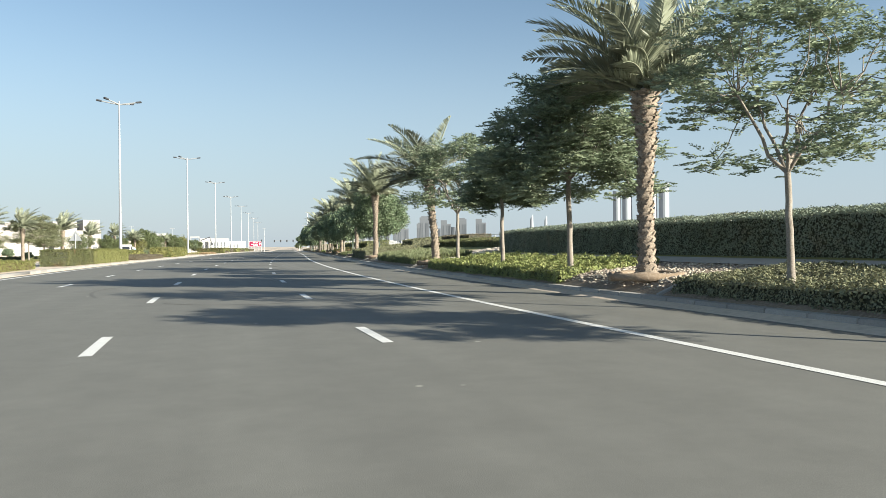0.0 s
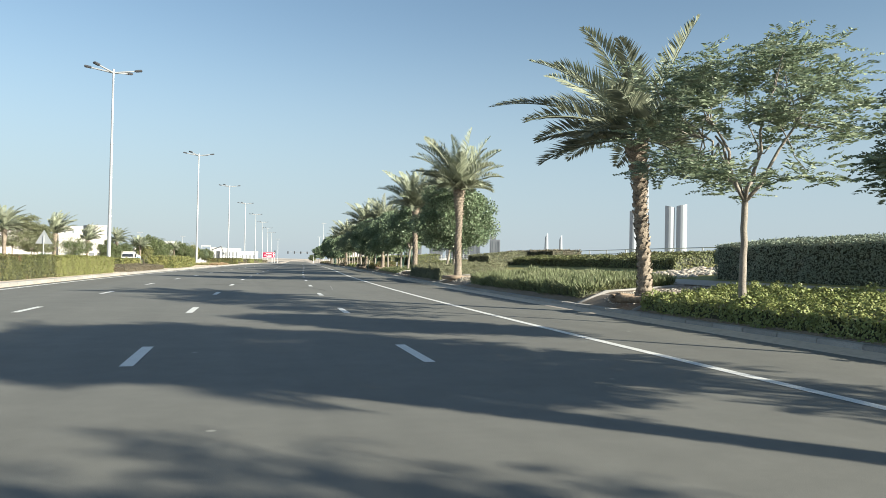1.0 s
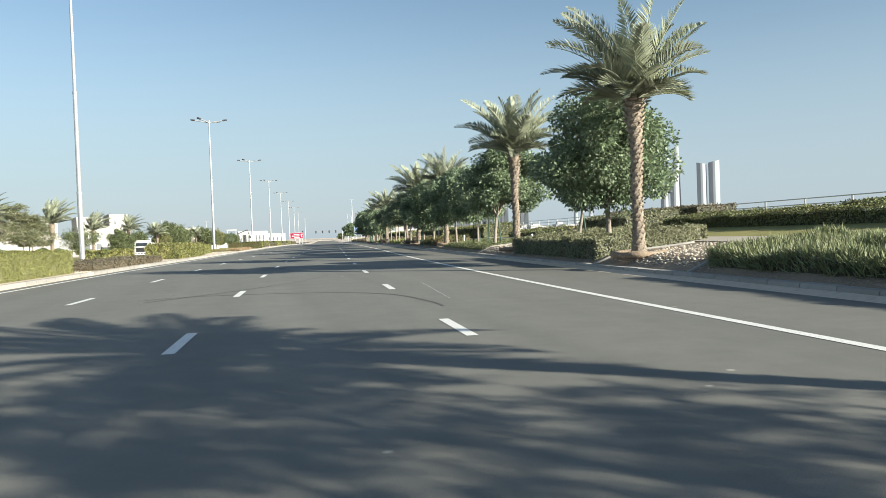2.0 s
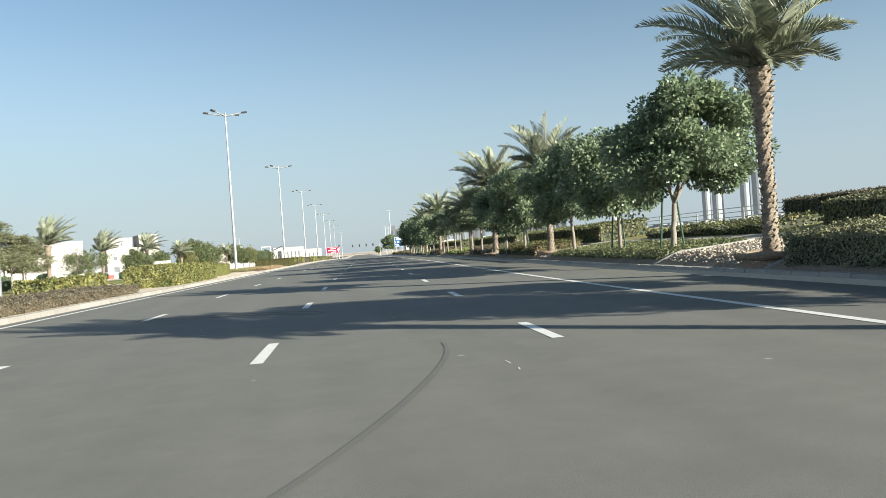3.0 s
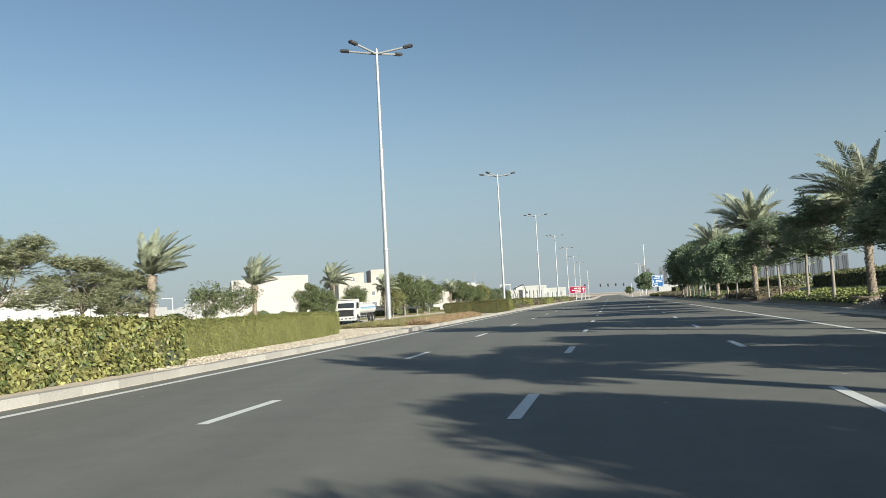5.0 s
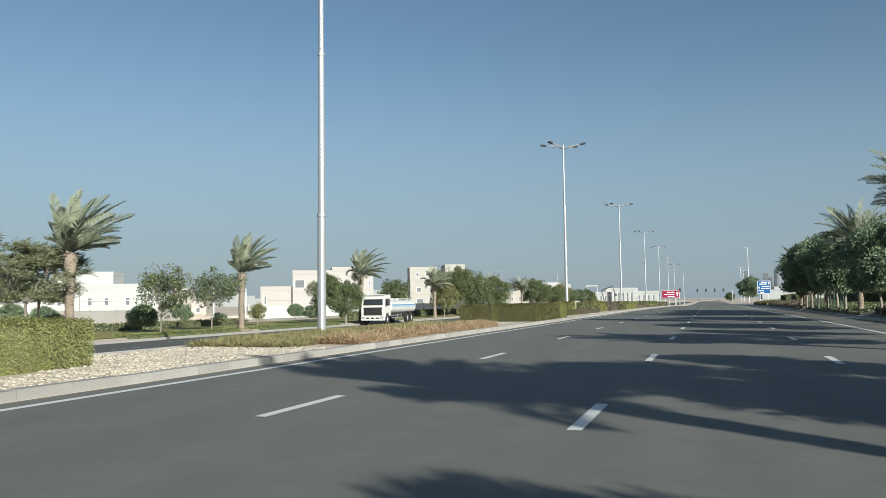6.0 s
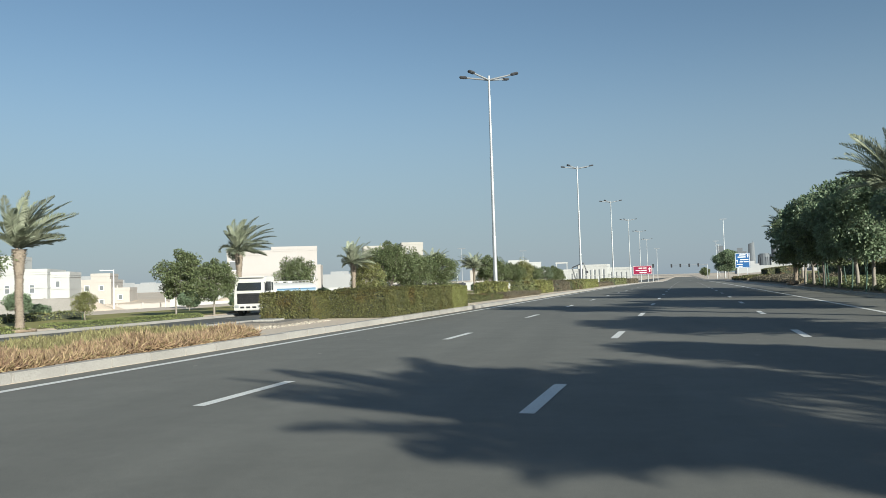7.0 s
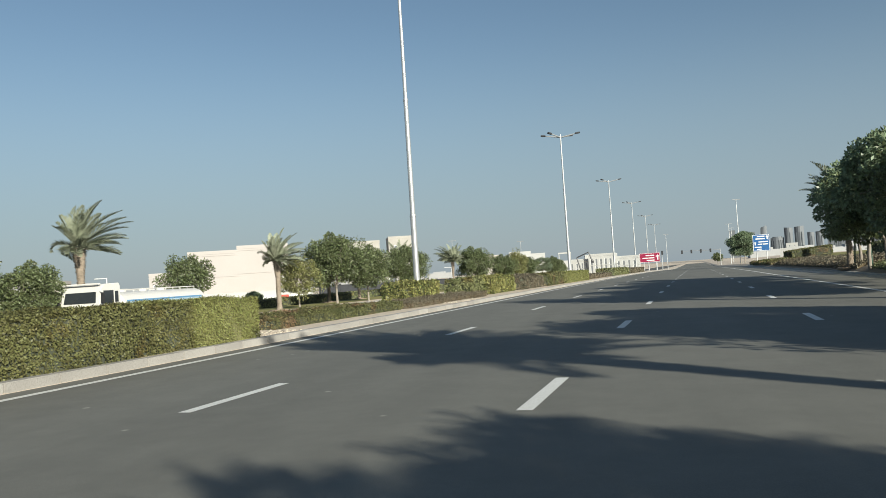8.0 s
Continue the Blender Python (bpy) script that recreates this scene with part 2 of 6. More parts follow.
HAZE_LAND = surface("far_buildings", (0.330, 0.340, 0.350), (0.400, 0.400, 0.400), 0.02, 0.9, 0.0, 1.0)
SIGN_RED = surface("sign_red", (0.255, 0.010, 0.051), (0.289, 0.015, 0.060), 1.0, 0.5, 0.0, 30.0)
SIGN_BLUE = surface("sign_blue", (0.017, 0.098, 0.281), (0.024, 0.115, 0.315), 1.0, 0.5, 0.0, 30.0)
SIGN_WHITE = surface("sign_white", (0.780, 0.780, 0.760), (0.820, 0.820, 0.800), 1.0, 0.5, 0.0, 30.0)
TRUCK_WHITE = surface("truck_white", (0.612, 0.595, 0.561), (0.680, 0.671, 0.646), 0.9, 0.35, 0.03, 25.0, (0.561, 0.527, 0.468))
TRUCK_DARK = surface("truck_dark", (0.020, 0.020, 0.022), (0.040, 0.040, 0.042), 2.0, 0.5, 0.05, 40.0)
TRUCK_PALE_BLUE = surface("truck_pale_blue", (0.357, 0.493, 0.595), (0.425, 0.544, 0.629), 0.8, 0.4, 0.0, 25.0)
TRUCK_BLUE = surface("truck_blue", (0.102, 0.238, 0.425), (0.153, 0.297, 0.476), 0.8, 0.4, 0.0, 25.0)
RUBBER = surface("rubber", (0.018, 0.018, 0.018), (0.035, 0.034, 0.033), 3.0, 0.8, 0.2, 50.0)
RED_PLASTIC = surface("red_barrier", (0.425, 0.043, 0.025), (0.476, 0.068, 0.043), 1.0, 0.5, 0.05, 30.0)

# ---------------- helpers ----------------


def link(name, me, material, parent=None, label="", m=None):
    ob = new(name, me)
    if material is not None and not me.materials:
        me.materials.append(material)
    if parent is not None:
        ob.parent = parent
    if m is not None:
        ob.matrix_basis = m
    if label:
        ob["label"] = label
    return ob


def part(name, bm, material, parent=None, label="", m=None):
    me = bpy.data.meshes.new(name)
    bm.to_mesh(me)
    bm.free()
    return link(name, me, material, parent, label, m)


def raw(name, verts, faces, smooth=False):
    """A mesh from arrays: verts (n, 3), faces (m, k)."""
    me = bpy.data.meshes.new(name)
    verts = np.asarray(verts, dtype=np.float32)
    faces = np.asarray(faces, dtype=np.int32)
    k = faces.shape[1]
    me.vertices.add(len(verts))
    me.vertices.foreach_set("co", verts.ravel())
    me.loops.add(faces.size)
    me.loops.foreach_set("vertex_index", faces.ravel())
    me.polygons.add(len(faces))
    me.polygons.foreach_set("loop_start", np.arange(0, faces.size, k, dtype=np.int32))
    if smooth:
        me.polygons.foreach_set("use_smooth", np.ones(len(faces), dtype=bool))
    me.update(calc_edges=True)
    return me


def empty(name, m, label, category, group="", kind=""):
    ob = new(name)
    ob.matrix_basis = m
    ob.empty_display_size = 0.3
    return tagged(ob, label, category, group, kind)


def box(bm, x0, x1, y0, y1, z0, z1, bevel=0.0):
    r = bmesh.ops.create_cube(bm, size=1)
    vs = r["verts"]
    bmesh.ops.scale(bm, vec=(x1 - x0, y1 - y0, z1 - z0), verts=vs)
    bmesh.ops.translate(bm, vec=((x0 + x1) / 2, (y0 + y1) / 2, (z0 + z1) / 2), verts=vs)
    if bevel:
        es = list({e for v in vs for e in v.link_edges})
        bmesh.ops.bevel(bm, geom=es, offset=bevel, segments=2, affect='EDGES')
    return bm


def rod(bm, a, b, r0, r1=None, sides=10):
    """A tapered round bar from a to b."""
    a, b = Vector(a), Vector(b)
    r1 = r0 if r1 is None else r1
    q = (b - a).to_track_quat('Z', 'Y').to_matrix().to_4x4()
    bmesh.ops.create_cone(bm, cap_ends=True, segments=sides, radius1=r0, radius2=r1, depth=(b - a).length,
                          matrix=Matrix.Translation((a + b) / 2) @ q)
    return bm


def tube(points, radii, sides=8):
    """Arrays of a tapered tube through points."""
    pts = np.asarray(points, float)
    t = np.gradient(pts, axis=0)
    t /= np.linalg.norm(t, axis=1)[:, None] + 1e-9
    ref = np.array([0.31, 0.95, 0.05])
    u = np.cross(t, ref)
    u /= np.linalg.norm(u, axis=1)[:, None] + 1e-9
    w = np.cross(t, u)
    a = np.linspace(0, 2 * np.pi, sides, endpoint=False)
    v = pts[:, None, :] + np.asarray(radii)[:, None, None] * (np.cos(a)[None, :, None] * u[:, None, :] + np.sin(a)[None, :, None] * w[:, None, :])
    n = len(pts)
    i, j = np.meshgrid(np.arange(n - 1), np.arange(sides), indexing="ij")
    j2 = (j + 1) % sides
    f = np.stack([i * sides + j, i * sides + j2, (i + 1) * sides + j2, (i + 1) * sides + j], -1).reshape(-1, 4)
    return v.reshape(-1, 3), f


def merge(pieces):
    vs, fs, k = [], [], 0
    for v, f in pieces:
        vs.append(v)
        fs.append(f + k)
        k += len(v)
    return np.concatenate(vs), np.concatenate(fs)


def unit(a):
    return a / (np.linalg.norm(a, axis=-1, keepdims=True) + 1e-9)


def leaves(rng, p, d, length, width, bend=0.15, face=None):
    """Pointed leaves: bases p (n, 3), directions d, one folded quad pair each as a diamond; face: the way the blades look."""
    n = len(p)
    d = unit(d)
    side = unit(np.cross(d, unit(rng.normal(size=(n, 3))) if face is None else face))
    up = np.cross(side, d)
    L = np.broadcast_to(np.asarray(length, float), (n,))[:, None]
    W = np.broadcast_to(np.asarray(width, float), (n,))[:, None]
    mid = p + d * L * 0.45 + up * L * bend
    v = np.stack([p, mid + side * W / 2, p + d * L, mid - side * W / 2], 1).reshape(-1, 3)
    f = np.arange(4 * n).reshape(n, 4)
    return v, f


# ---------------- the road's line ----------------
# heading (radians, left positive) along the road, s in metres
KNOT_S = [-60, 0, 40, 80, 120, 170, 240]
KNOT_H = [0.0924, 0.0000, -0.0710, -0.1023, -0.0997, -0.0915, -0.0935]
GS = np.arange(-100.0, 1500.0, 1.0)
_h = np.interp(GS, KNOT_S, KNOT_H)
_h = np.convolve(np.pad(_h, 10, mode="edge"), np.ones(21) / 21, "valid")
_m = (_h[1:] + _h[:-1]) / 2
GX = np.concatenate([[0], np.cumsum(-np.sin(_m))])
GY = np.concatenate([[0], np.cumsum(np.cos(_m))])
GX, GY = GX - GX[100], GY - GY[100]


def heading(s):
    return np.interp(s, GS, _h)


def along(s, off):
    """x, y at s metres along the road and off metres to its right."""
    a = heading(s)
    return np.interp(s, GS, GX) + off * np.cos(a), np.interp(s, GS, GY) + off * np.sin(a)


KERB_R = ([-100, 60, 100, 180, 260, 600], [10.35, 10.45, 10.2, 9.4, 9.2, 9.2])
KERB_L = ([-100, 45, 60, 80, 600], [-8.06, -8.06, -8.02, -7.83, -7.80])


def kerb_r(s):
    return np.interp(s, *KERB_R)


def kerb_l(s):
    return np.interp(s, *KERB_L)


# the road falls gently towards the junction
_slope = np.interp(GS, [100, 400, 520], [0.0, -0.010, 0.0])
GRADE = np.concatenate([[0], np.cumsum((_slope[1:] + _slope[:-1]) / 2)])


def grade(s, off=0.0):
    """Fall of the ground at s, fading out far to the sides."""
    return np.interp(s, GS, GRADE) * np.clip((90 - np.abs(off)) / 35, 0, 1)


def settle(x, y):
    """Fall of the ground at the place x, y."""
    return float(grade(np.interp(y, GY, GS), x - np.interp(y, GY, GX)))


PROFILE = ([-400, -120, -50, -38, -33.5, -32.6, -23.0, -13.5, -12.95, -12.6, -8.3, -7.9, 9.6, 10.6, 11.4, 13.0, 15.3, 20.4, 26, 40, 90, 400],
           [-0.9, -0.9, -0.7, -0.66, -0.72, -0.98, -0.60, -0.20, -0.05, 0.12, 0.12, -0.08, -0.08, 0.12, 0.46, 0.58, 0.80, 1.35, 1.45, 1.1, 0.1, -0.6])


def ground_z(off, s=0.0):
    """Height of the ground across the road; the verge follows the kerbs."""
    off = np.asarray(off, float)
    sh = np.where(off > 0, off - (kerb_r(s) - 10.35), np.where(off > -12.5, off - (kerb_l(s) + 8.1) * np.clip((off + 12.5) / 4, 0, 1), off))
    # the plots of the first villas lie lower than the verge
    plot = 2.0 * np.clip((-62 - off) / 16, 0, 1) * np.interp(s, [140, 172, 244, 276], [0, 1, 1, 0])
    return np.interp(sh, *PROFILE) + grade(s, off) - plot


def spot(s, off, dz=0.0, turn=0.0):
    """A pose standing on the ground at s, off, turned with the road."""
    x, y = along(s, off)
    return pose(x, y, float(ground_z(off, s)) + dz, 0, 0, math.degrees(heading(s)) + turn)


def strip(name, s0, s1, left, right, z, step=2.0, cols=2, smooth=True):
    """A band along the road between two offsets (numbers or functions of s), z a function of off and s."""
    n = max(2, int((s1 - s0) / step) + 1)
    s = np.linspace(s0, s1, n)
    lo = np.array([left(k) if callable(left) else left for k in s])
    ro = np.array([right(k) if callable(right) else right for k in s])
    w = np.linspace(0, 1, cols)
    off = lo[:, None] * (1 - w) + ro[:, None] * w
    S = np.repeat(s[:, None], cols, 1)
    x, y = along(S, off)
    Z = np.broadcast_to(z(off, S), off.shape)
    v = np.stack([x, y, Z], -1).reshape(-1, 3)
    i, j = np.meshgrid(np.arange(n - 1), np.arange(cols - 1), indexing="ij")
    f = np.stack([i * cols + j, i * cols + j + 1, (i + 1) * cols + j + 1, (i + 1) * cols + j], -1).reshape(-1, 4)
    return raw(name, v, f, smooth)


# ---------------- ground and road ----------------


def build_ground():
    ys = np.concatenate([[-1500, -600, -250], np.arange(-100, 420, 4.0), [430, 440, 455, 470, 485, 500, 520, 540, 565, 600, 700, 850, 1050, 1300, 1700, 2400, 4500]])
    offs = np.concatenate([[-4000, -2000, -1000, -600, -400, -250, -180, -120, -90, -70, -60], np.arange(-52, -33, 2.0), [-33.5, -32.6, -28, -23, -18, -14.6, -13.5, -12.95, -12.6, -10.6, -9.4, -9.0, -8.6, -8.2, -7.8, -7.4, -7.0, -4, 0, 5, 8.2, 8.6, 9.0, 9.4, 9.8, 10.2, 10.6, 11, 11.4, 12.5],
                           np.arange(14, 60, 2.5), [70, 90, 130, 180, 250, 400, 700, 1200, 2000, 4000]])
    sx = np.interp(ys, GY, GX)
    ss = np.interp(ys, GY, GS)
    O = np.broadcast_to(offs, (len(ys), len(offs)))
    S = np.repeat(ss[:, None], len(offs), 1)
    X = sx[:, None] + O
    Y = np.repeat(ys[:, None], len(offs), 1) + O * np.clip(heading(S), -0.12, 0.12) * (np.abs(O) < 60)
    Z = ground_z(O, S) + 0.0
    n, k = O.shape
    i, j = np.meshgrid(np.arange(n - 1), np.arange(k - 1), indexing="ij")
    f = np.stack([i * k + j, i * k + j + 1, (i + 1) * k + j + 1, (i + 1) * k + j], -1).reshape(-1, 4)
    me = raw("ground", np.stack([X, Y, Z], -1).reshape(-1, 3), f, True)
    tagged(link("ground", me, SAND), "pale dusty sand ground beyond the planted verges", "ground", kind="structure")


build_ground()
flat = lambda o, s: grade(s, o)
tagged(link("road", strip("road", -90, 900, lambda s: kerb_l(s) - 0.02, lambda s: kerb_r(s) + 0.02, flat, 3.0, 6), ASPHALT),
       "grey asphalt four-lane carriageway with tree shadows", "road", kind="structure")
tagged(link("road_opposite", strip("road_opposite", -90, 900, -32.5, -13.05, lambda o, s: ground_z(o, s) + 0.05, 3.0, 6), ASPHALT_OLD),
       "grey asphalt opposite carriageway beyond the planted median", "road", kind="structure")


def marking(parent, s0, s1, off, width, name="dash"):
    me = strip(name, s0, s1, lambda s: (off(s) if callable(off) else off) - width / 2, lambda s: (off(s) if callable(off) else off) + width / 2,
               lambda o, s: grade(s, o) + 0.005, 1.0 if s1 - s0 < 5 else 3.0)
    return link(name, me, PAINT, parent)


marks = tagged(new("lane_marking"), "worn white painted lane lines on the asphalt", "marking", kind="structure")
for k in range(-4, 60):
    for lane in (-1, 0, 1):
        marking(marks, k * 8.97 - 2.05, k * 8.97, lane * 3.65, 0.155)
edge_l = lambda s: kerb_l(s) + 0.62
edge_r = lambda s: 7.15 - 0.5 * np.clip((s - 100) / 80, 0, 1)
marking(marks, -80, 600, edge_l, 0.18, "edge_line")
marking(marks, -80, 420, edge_r, 0.17, "edge_line")
for lane in (-27.6, -22.8, -18.0):
    for k in range(0, 40):
        me = strip("dash", k * 9 - 2, k * 9, lane - 0.08, lane + 0.08, lambda o, s: ground_z(o, s) + 0.056, 1.0)
        link("dash", me, PAINT, marks)

# ---------------- palms ----------------


def palm_fronds(seed, count, length, wind=(0, 0, 0), low=-25, high=82, droop=36):
    """Arrays of a date palm's fronds, one by one: curved ribs with rows of narrow leaflets."""
    rng = np.random.default_rng(seed)
    fronds = []
    wind = np.array(wind, float)
    for i in range(count):
        out = []
        u = (i + 0.5) / count
        az = i * 2.39996 + rng.normal(0, 0.2)
        el = math.radians(high + (low - high) * u ** 0.9 + rng.normal(0, 5))
        L = length * rng.uniform(0.82, 1.08) * (0.66 + 0.39 * math.sin(math.pi * min(1, u * 1.1 + 0.15)))
        # fronds on the weather side are worn short
        L *= 1 - 0.42 * min(1, np.hypot(wind[0], wind[1]) / 0.3) * max(0, -(math.cos(az) * wind[0] + math.sin(az) * wind[1])) / (np.hypot(wind[0], wind[1]) + 1e-6) * min(1, u * 3)
        n = 58
        t = np.linspace(0, 1, n)
        e = el - math.radians(droop + 18 * rng.random()) * t ** 1.9 * (0.35 + 0.65 * math.cos(el))
        step = L / (n - 1)
        d = np.stack([np.cos(e) * math.cos(az), np.cos(e) * math.sin(az), np.sin(e)], -1)
        d = unit(d + wind[None] * (0.12 + 1.45 * t[:, None] ** 1.25) * (0.8 + 0.5 * rng.random()))
        p = np.concatenate([[[0, 0, 0]], np.cumsum(d[:-1] * step, 0)])
        p[:, 2] += 0.25 * (1 - u)
        p[:, :2] += 0.10 * np.array([math.cos(az), math.sin(az)])
        out.append(tube(p, 0.028 * (1 - t) + 0.005, 4))
        side = unit(np.cross(d, np.array([0, 0, 1.0]) + 1e-3))
        roll = rng.normal(0, 0.35)
        nor = np.cross(side, d)
        side, nor = side * math.cos(roll) + nor * math.sin(roll), nor * math.cos(roll) - side * math.sin(roll)
        k = np.arange(6, n)
        for sgn in (-1, 1):
            tt = t[k]
            ll = 0.58 * np.sin(np.pi * (0.16 + 0.80 * tt)) ** 0.8 * rng.uniform(0.8, 1.15, len(k)) * length / 3.0
            jit = rng.normal(0, 0.05, (len(k), 3))
            dd = unit(d[k] * (0.50 + 0.4 * tt[:, None]) + sgn * side[k] * 0.74 + nor[k] * 0.42 + jit + wind[None] * 0.35)
            base = p[k] + rng.normal(0, 0.006, (len(k), 3))
            wv = unit(np.cross(dd, nor[k] + rng.normal(0, 0.30, (len(k), 3)))) * 0.027
            tip = base + dd * ll[:, None] - np.array([0, 0, 0.10]) * ll[:, None]
            mid = base + dd * ll[:, None] * 0.4
            v = np.stack([base, mid + wv, tip, mid - wv], 1).reshape(-1, 3)
            out.append((v, np.arange(4 * len(k)).reshape(-1, 4)))
        fronds.append(merge(out))
    return fronds


def palm_trunk(seed, height, r=0.225, lean=0.0):
    """Arrays of a palm trunk: rough rings of old leaf bases, spreading at the foot and under the crown."""
    rng = np.random.default_rng(seed)
    n = int(height / 0.075)
    z = np.linspace(-0.15, height, n)
    u = np.clip(z / height, 0, 1)
    rad = r * (1.0 + 0.55 * np.exp(-np.clip(z, 0, 9) / 0.22) - 0.12 * np.sin(np.pi * u) + 0.60 * np.clip((u - 0.66) / 0.34, 0, 1))
    rad = rad * (1 + 0.13 * ((np.arange(n) % 2) * 2 - 1))
    x = lean * height * u ** 1.6 + 0.015 * np.sin(z * 3 + seed)
    y = 0.02 * np.sin(z * 2.1 + seed)
    pieces = [tube(np.stack([x, y, z], -1), rad, 14)]
    m = int(height * 52)
    for i in range(m):
        h = height * (i + 0.5) / m
        k = h / height
        a = i * 2.39996 + rng.normal(0, 0.08)
        rr = np.interp(h, z, rad) * 0.95
        c = np.array([np.interp(h, z, x), np.interp(h, z, y), h])
        o = np.array([math.cos(a), math.sin(a), 0])
        s = np.array([-math.sin(a), math.cos(a), 0])
        w = 0.080 + 0.02 * k
        proud = 0.040 + 0.07 * max(0, k - 0.62) / 0.38 + 0.02 * rng.random()
        top = 0.075 + 0.10 * max(0, k - 0.7)
        v = np.array([c + o * rr - s * w - [0, 0, 0.05], c + o * rr + s * w - [0, 0, 0.05], c + o * (rr + proud) + s * w * 0.55 + [0, 0, top * 0.55],
                      c + o * (rr + proud) - s * w * 0.55 + [0, 0, top * 0.55], c + o * rr * 0.9 + s * w * 0.6 + [0, 0, top * 0.62], c + o * rr * 0.9 - s * w * 0.6 + [0, 0, top * 0.62]])
        f = np.array([[0, 1, 2, 3], [3, 2, 4, 5], [0, 3, 5, 5], [1, 4, 2, 2]])
        pieces.append((v, f[:2]))
    return merge(pieces), (lean * height, 0, height)


PALMS = {}


def palm_kind(key, seed, trunk, length, count, wind=(0, 0, 0), lean=0.0, low=-25, high=82, r=0.225):
    (v, f), top = palm_trunk(seed, trunk, r, lean)
    tr = raw("palm_trunk", v, f)
    tr.materials.append(BARK_PALM)
    cr = []
    for v, f in palm_fronds(seed + 7, count, length, wind, low, high):
        me = raw("frond", v + np.array(top), f)
        me.materials.append(LEAF_PALM)
        cr.append(me)
    PALMS[key] = (tr, cr)


palm_kind("tall", 3, 4.6, 3.45, 54, wind=(0.03, 0.40, 0.03), low=14, high=72, r=0.175)
palm_kind("tall_b", 5, 4.65, 3.45, 52, wind=(0.05, 0.40, 0.03), low=14, high=72, r=0.175)
palm_kind("wide", 11, 4.25, 3.45, 50, wind=(-0.03, 0.40, 0.03), low=12, high=72, r=0.19)
palm_kind("short", 23, 3.9, 3.4, 32, wind=(-0.06, 0.24, 0.05), low=-12, lean=-0.12, high=62, r=0.165)
palm_kind("blown_a", 31, 4.7, 3.75, 32, wind=(0.50, 0.36, 0.16), low=16, high=84, r=0.235)
palm_kind("blown_c", 53, 5.1, 3.3, 34, wind=(0.42, 0.30, 0.06), low=-14, high=76, r=0.23)
palm_kind("blown_b", 37, 4.4, 3.0, 38, wind=(0.36, 0.28, 0.08), low=-14, high=78, r=0.22)


def palm(kind, s, off, turn, label, group, scale=1.0, z=None):
    m = spot(s, off, 0, turn)
    if z is not None:
        m.translation.z = z
    ob = empty("palm_tree", m @ Matrix.Scale(scale, 4), label, "palm tree", group)
    link("trunk", PALMS[kind][0], None, ob)
    ring = np.linspace(0, 2 * math.pi, 29)
    rr = 0.78 + 0.05 * np.sin(ring * 3 + s)
    v, f = tube(np.stack([rr * np.cos(ring), rr * np.sin(ring), np.full(29, 0.02)], -1), np.full(29, 0.10) + 0.02 * np.sin(ring * 5), 8)
    link("earth_ring", raw("earth_ring", v, f), SOIL, ob, "raised earth ring round the foot")
    for me in PALMS[kind][1]:
        link("frond", me, None, ob)
    return ob


P_LABEL = "date palm with scarred ringed trunk in roadside bed"
for k, (kind, s, off, turn, sc) in enumerate([
        ("wide", 4.6, 11.5, 4, 1.05), ("short", 24.6, 11.35, 28, 1.06), ("tall_b", 46.2, 11.45, 10, 1.0), ("tall", 60.4, 11.4, -5, 1.0), ("tall_b", 83.0, 11.45, -12, 0.945),
        ("tall", 98.2, 11.0, 8, 1.06), ("wide", 114.2, 11.4, 40, 0.88), ("tall", 136.2, 10.6, 12, 1.03), ("tall_b", 153.4, 10.3, 6, 0.93), ("wide", 184.2, 10.0, -10, 0.88)]):
    palm(kind, s, off, turn, P_LABEL, "palms along the roadside", sc)
PL_LABEL = "date palm bent by wind on the far verge"
for kind, s, off, turn, sc in [("blown_a", 132.8, -34.0, 0, 1.10), ("blown_a", 149.6, -33.6, 8, 0.96), ("blown_c", 171.8, -33.7, -6, 1.0), ("blown_b", 194.4, -33.5, 15, 1.0),
                               ("tall", 247.9, -34.2, 60, 0.95), ("wide", 212.0, -37.5, 0, 1.0), ("wide", 220.0, -37.5, 8, 0.95), ("wide", 231.5, -36.4, -14, 1.02), ("blown_c", 112.6, -34.0, 5, 1.05), ("blown_a", 101.0, -35.0, 12, 1.05), ("blown_c", 84.0, -35.5, -9, 1.0)]:
    palm(kind, s, off, turn, PL_LABEL, "palms on the far verge", sc)

# ---------------- broadleaf trees ----------------
TREES = {}


def limb(rng, a, b, r0, r1, wob=0.12, n=6):
    t = np.linspace(0, 1, n)
    p = a[None] * (1 - t[:, None]) + b[None] * t[:, None]
    p[1:-1] += rng.normal(0, wob, (n - 2, 3)) * np.linalg.norm(b - a) * 0.25
    return tube(p, r0 * (1 - t) + r1 * t, 7)


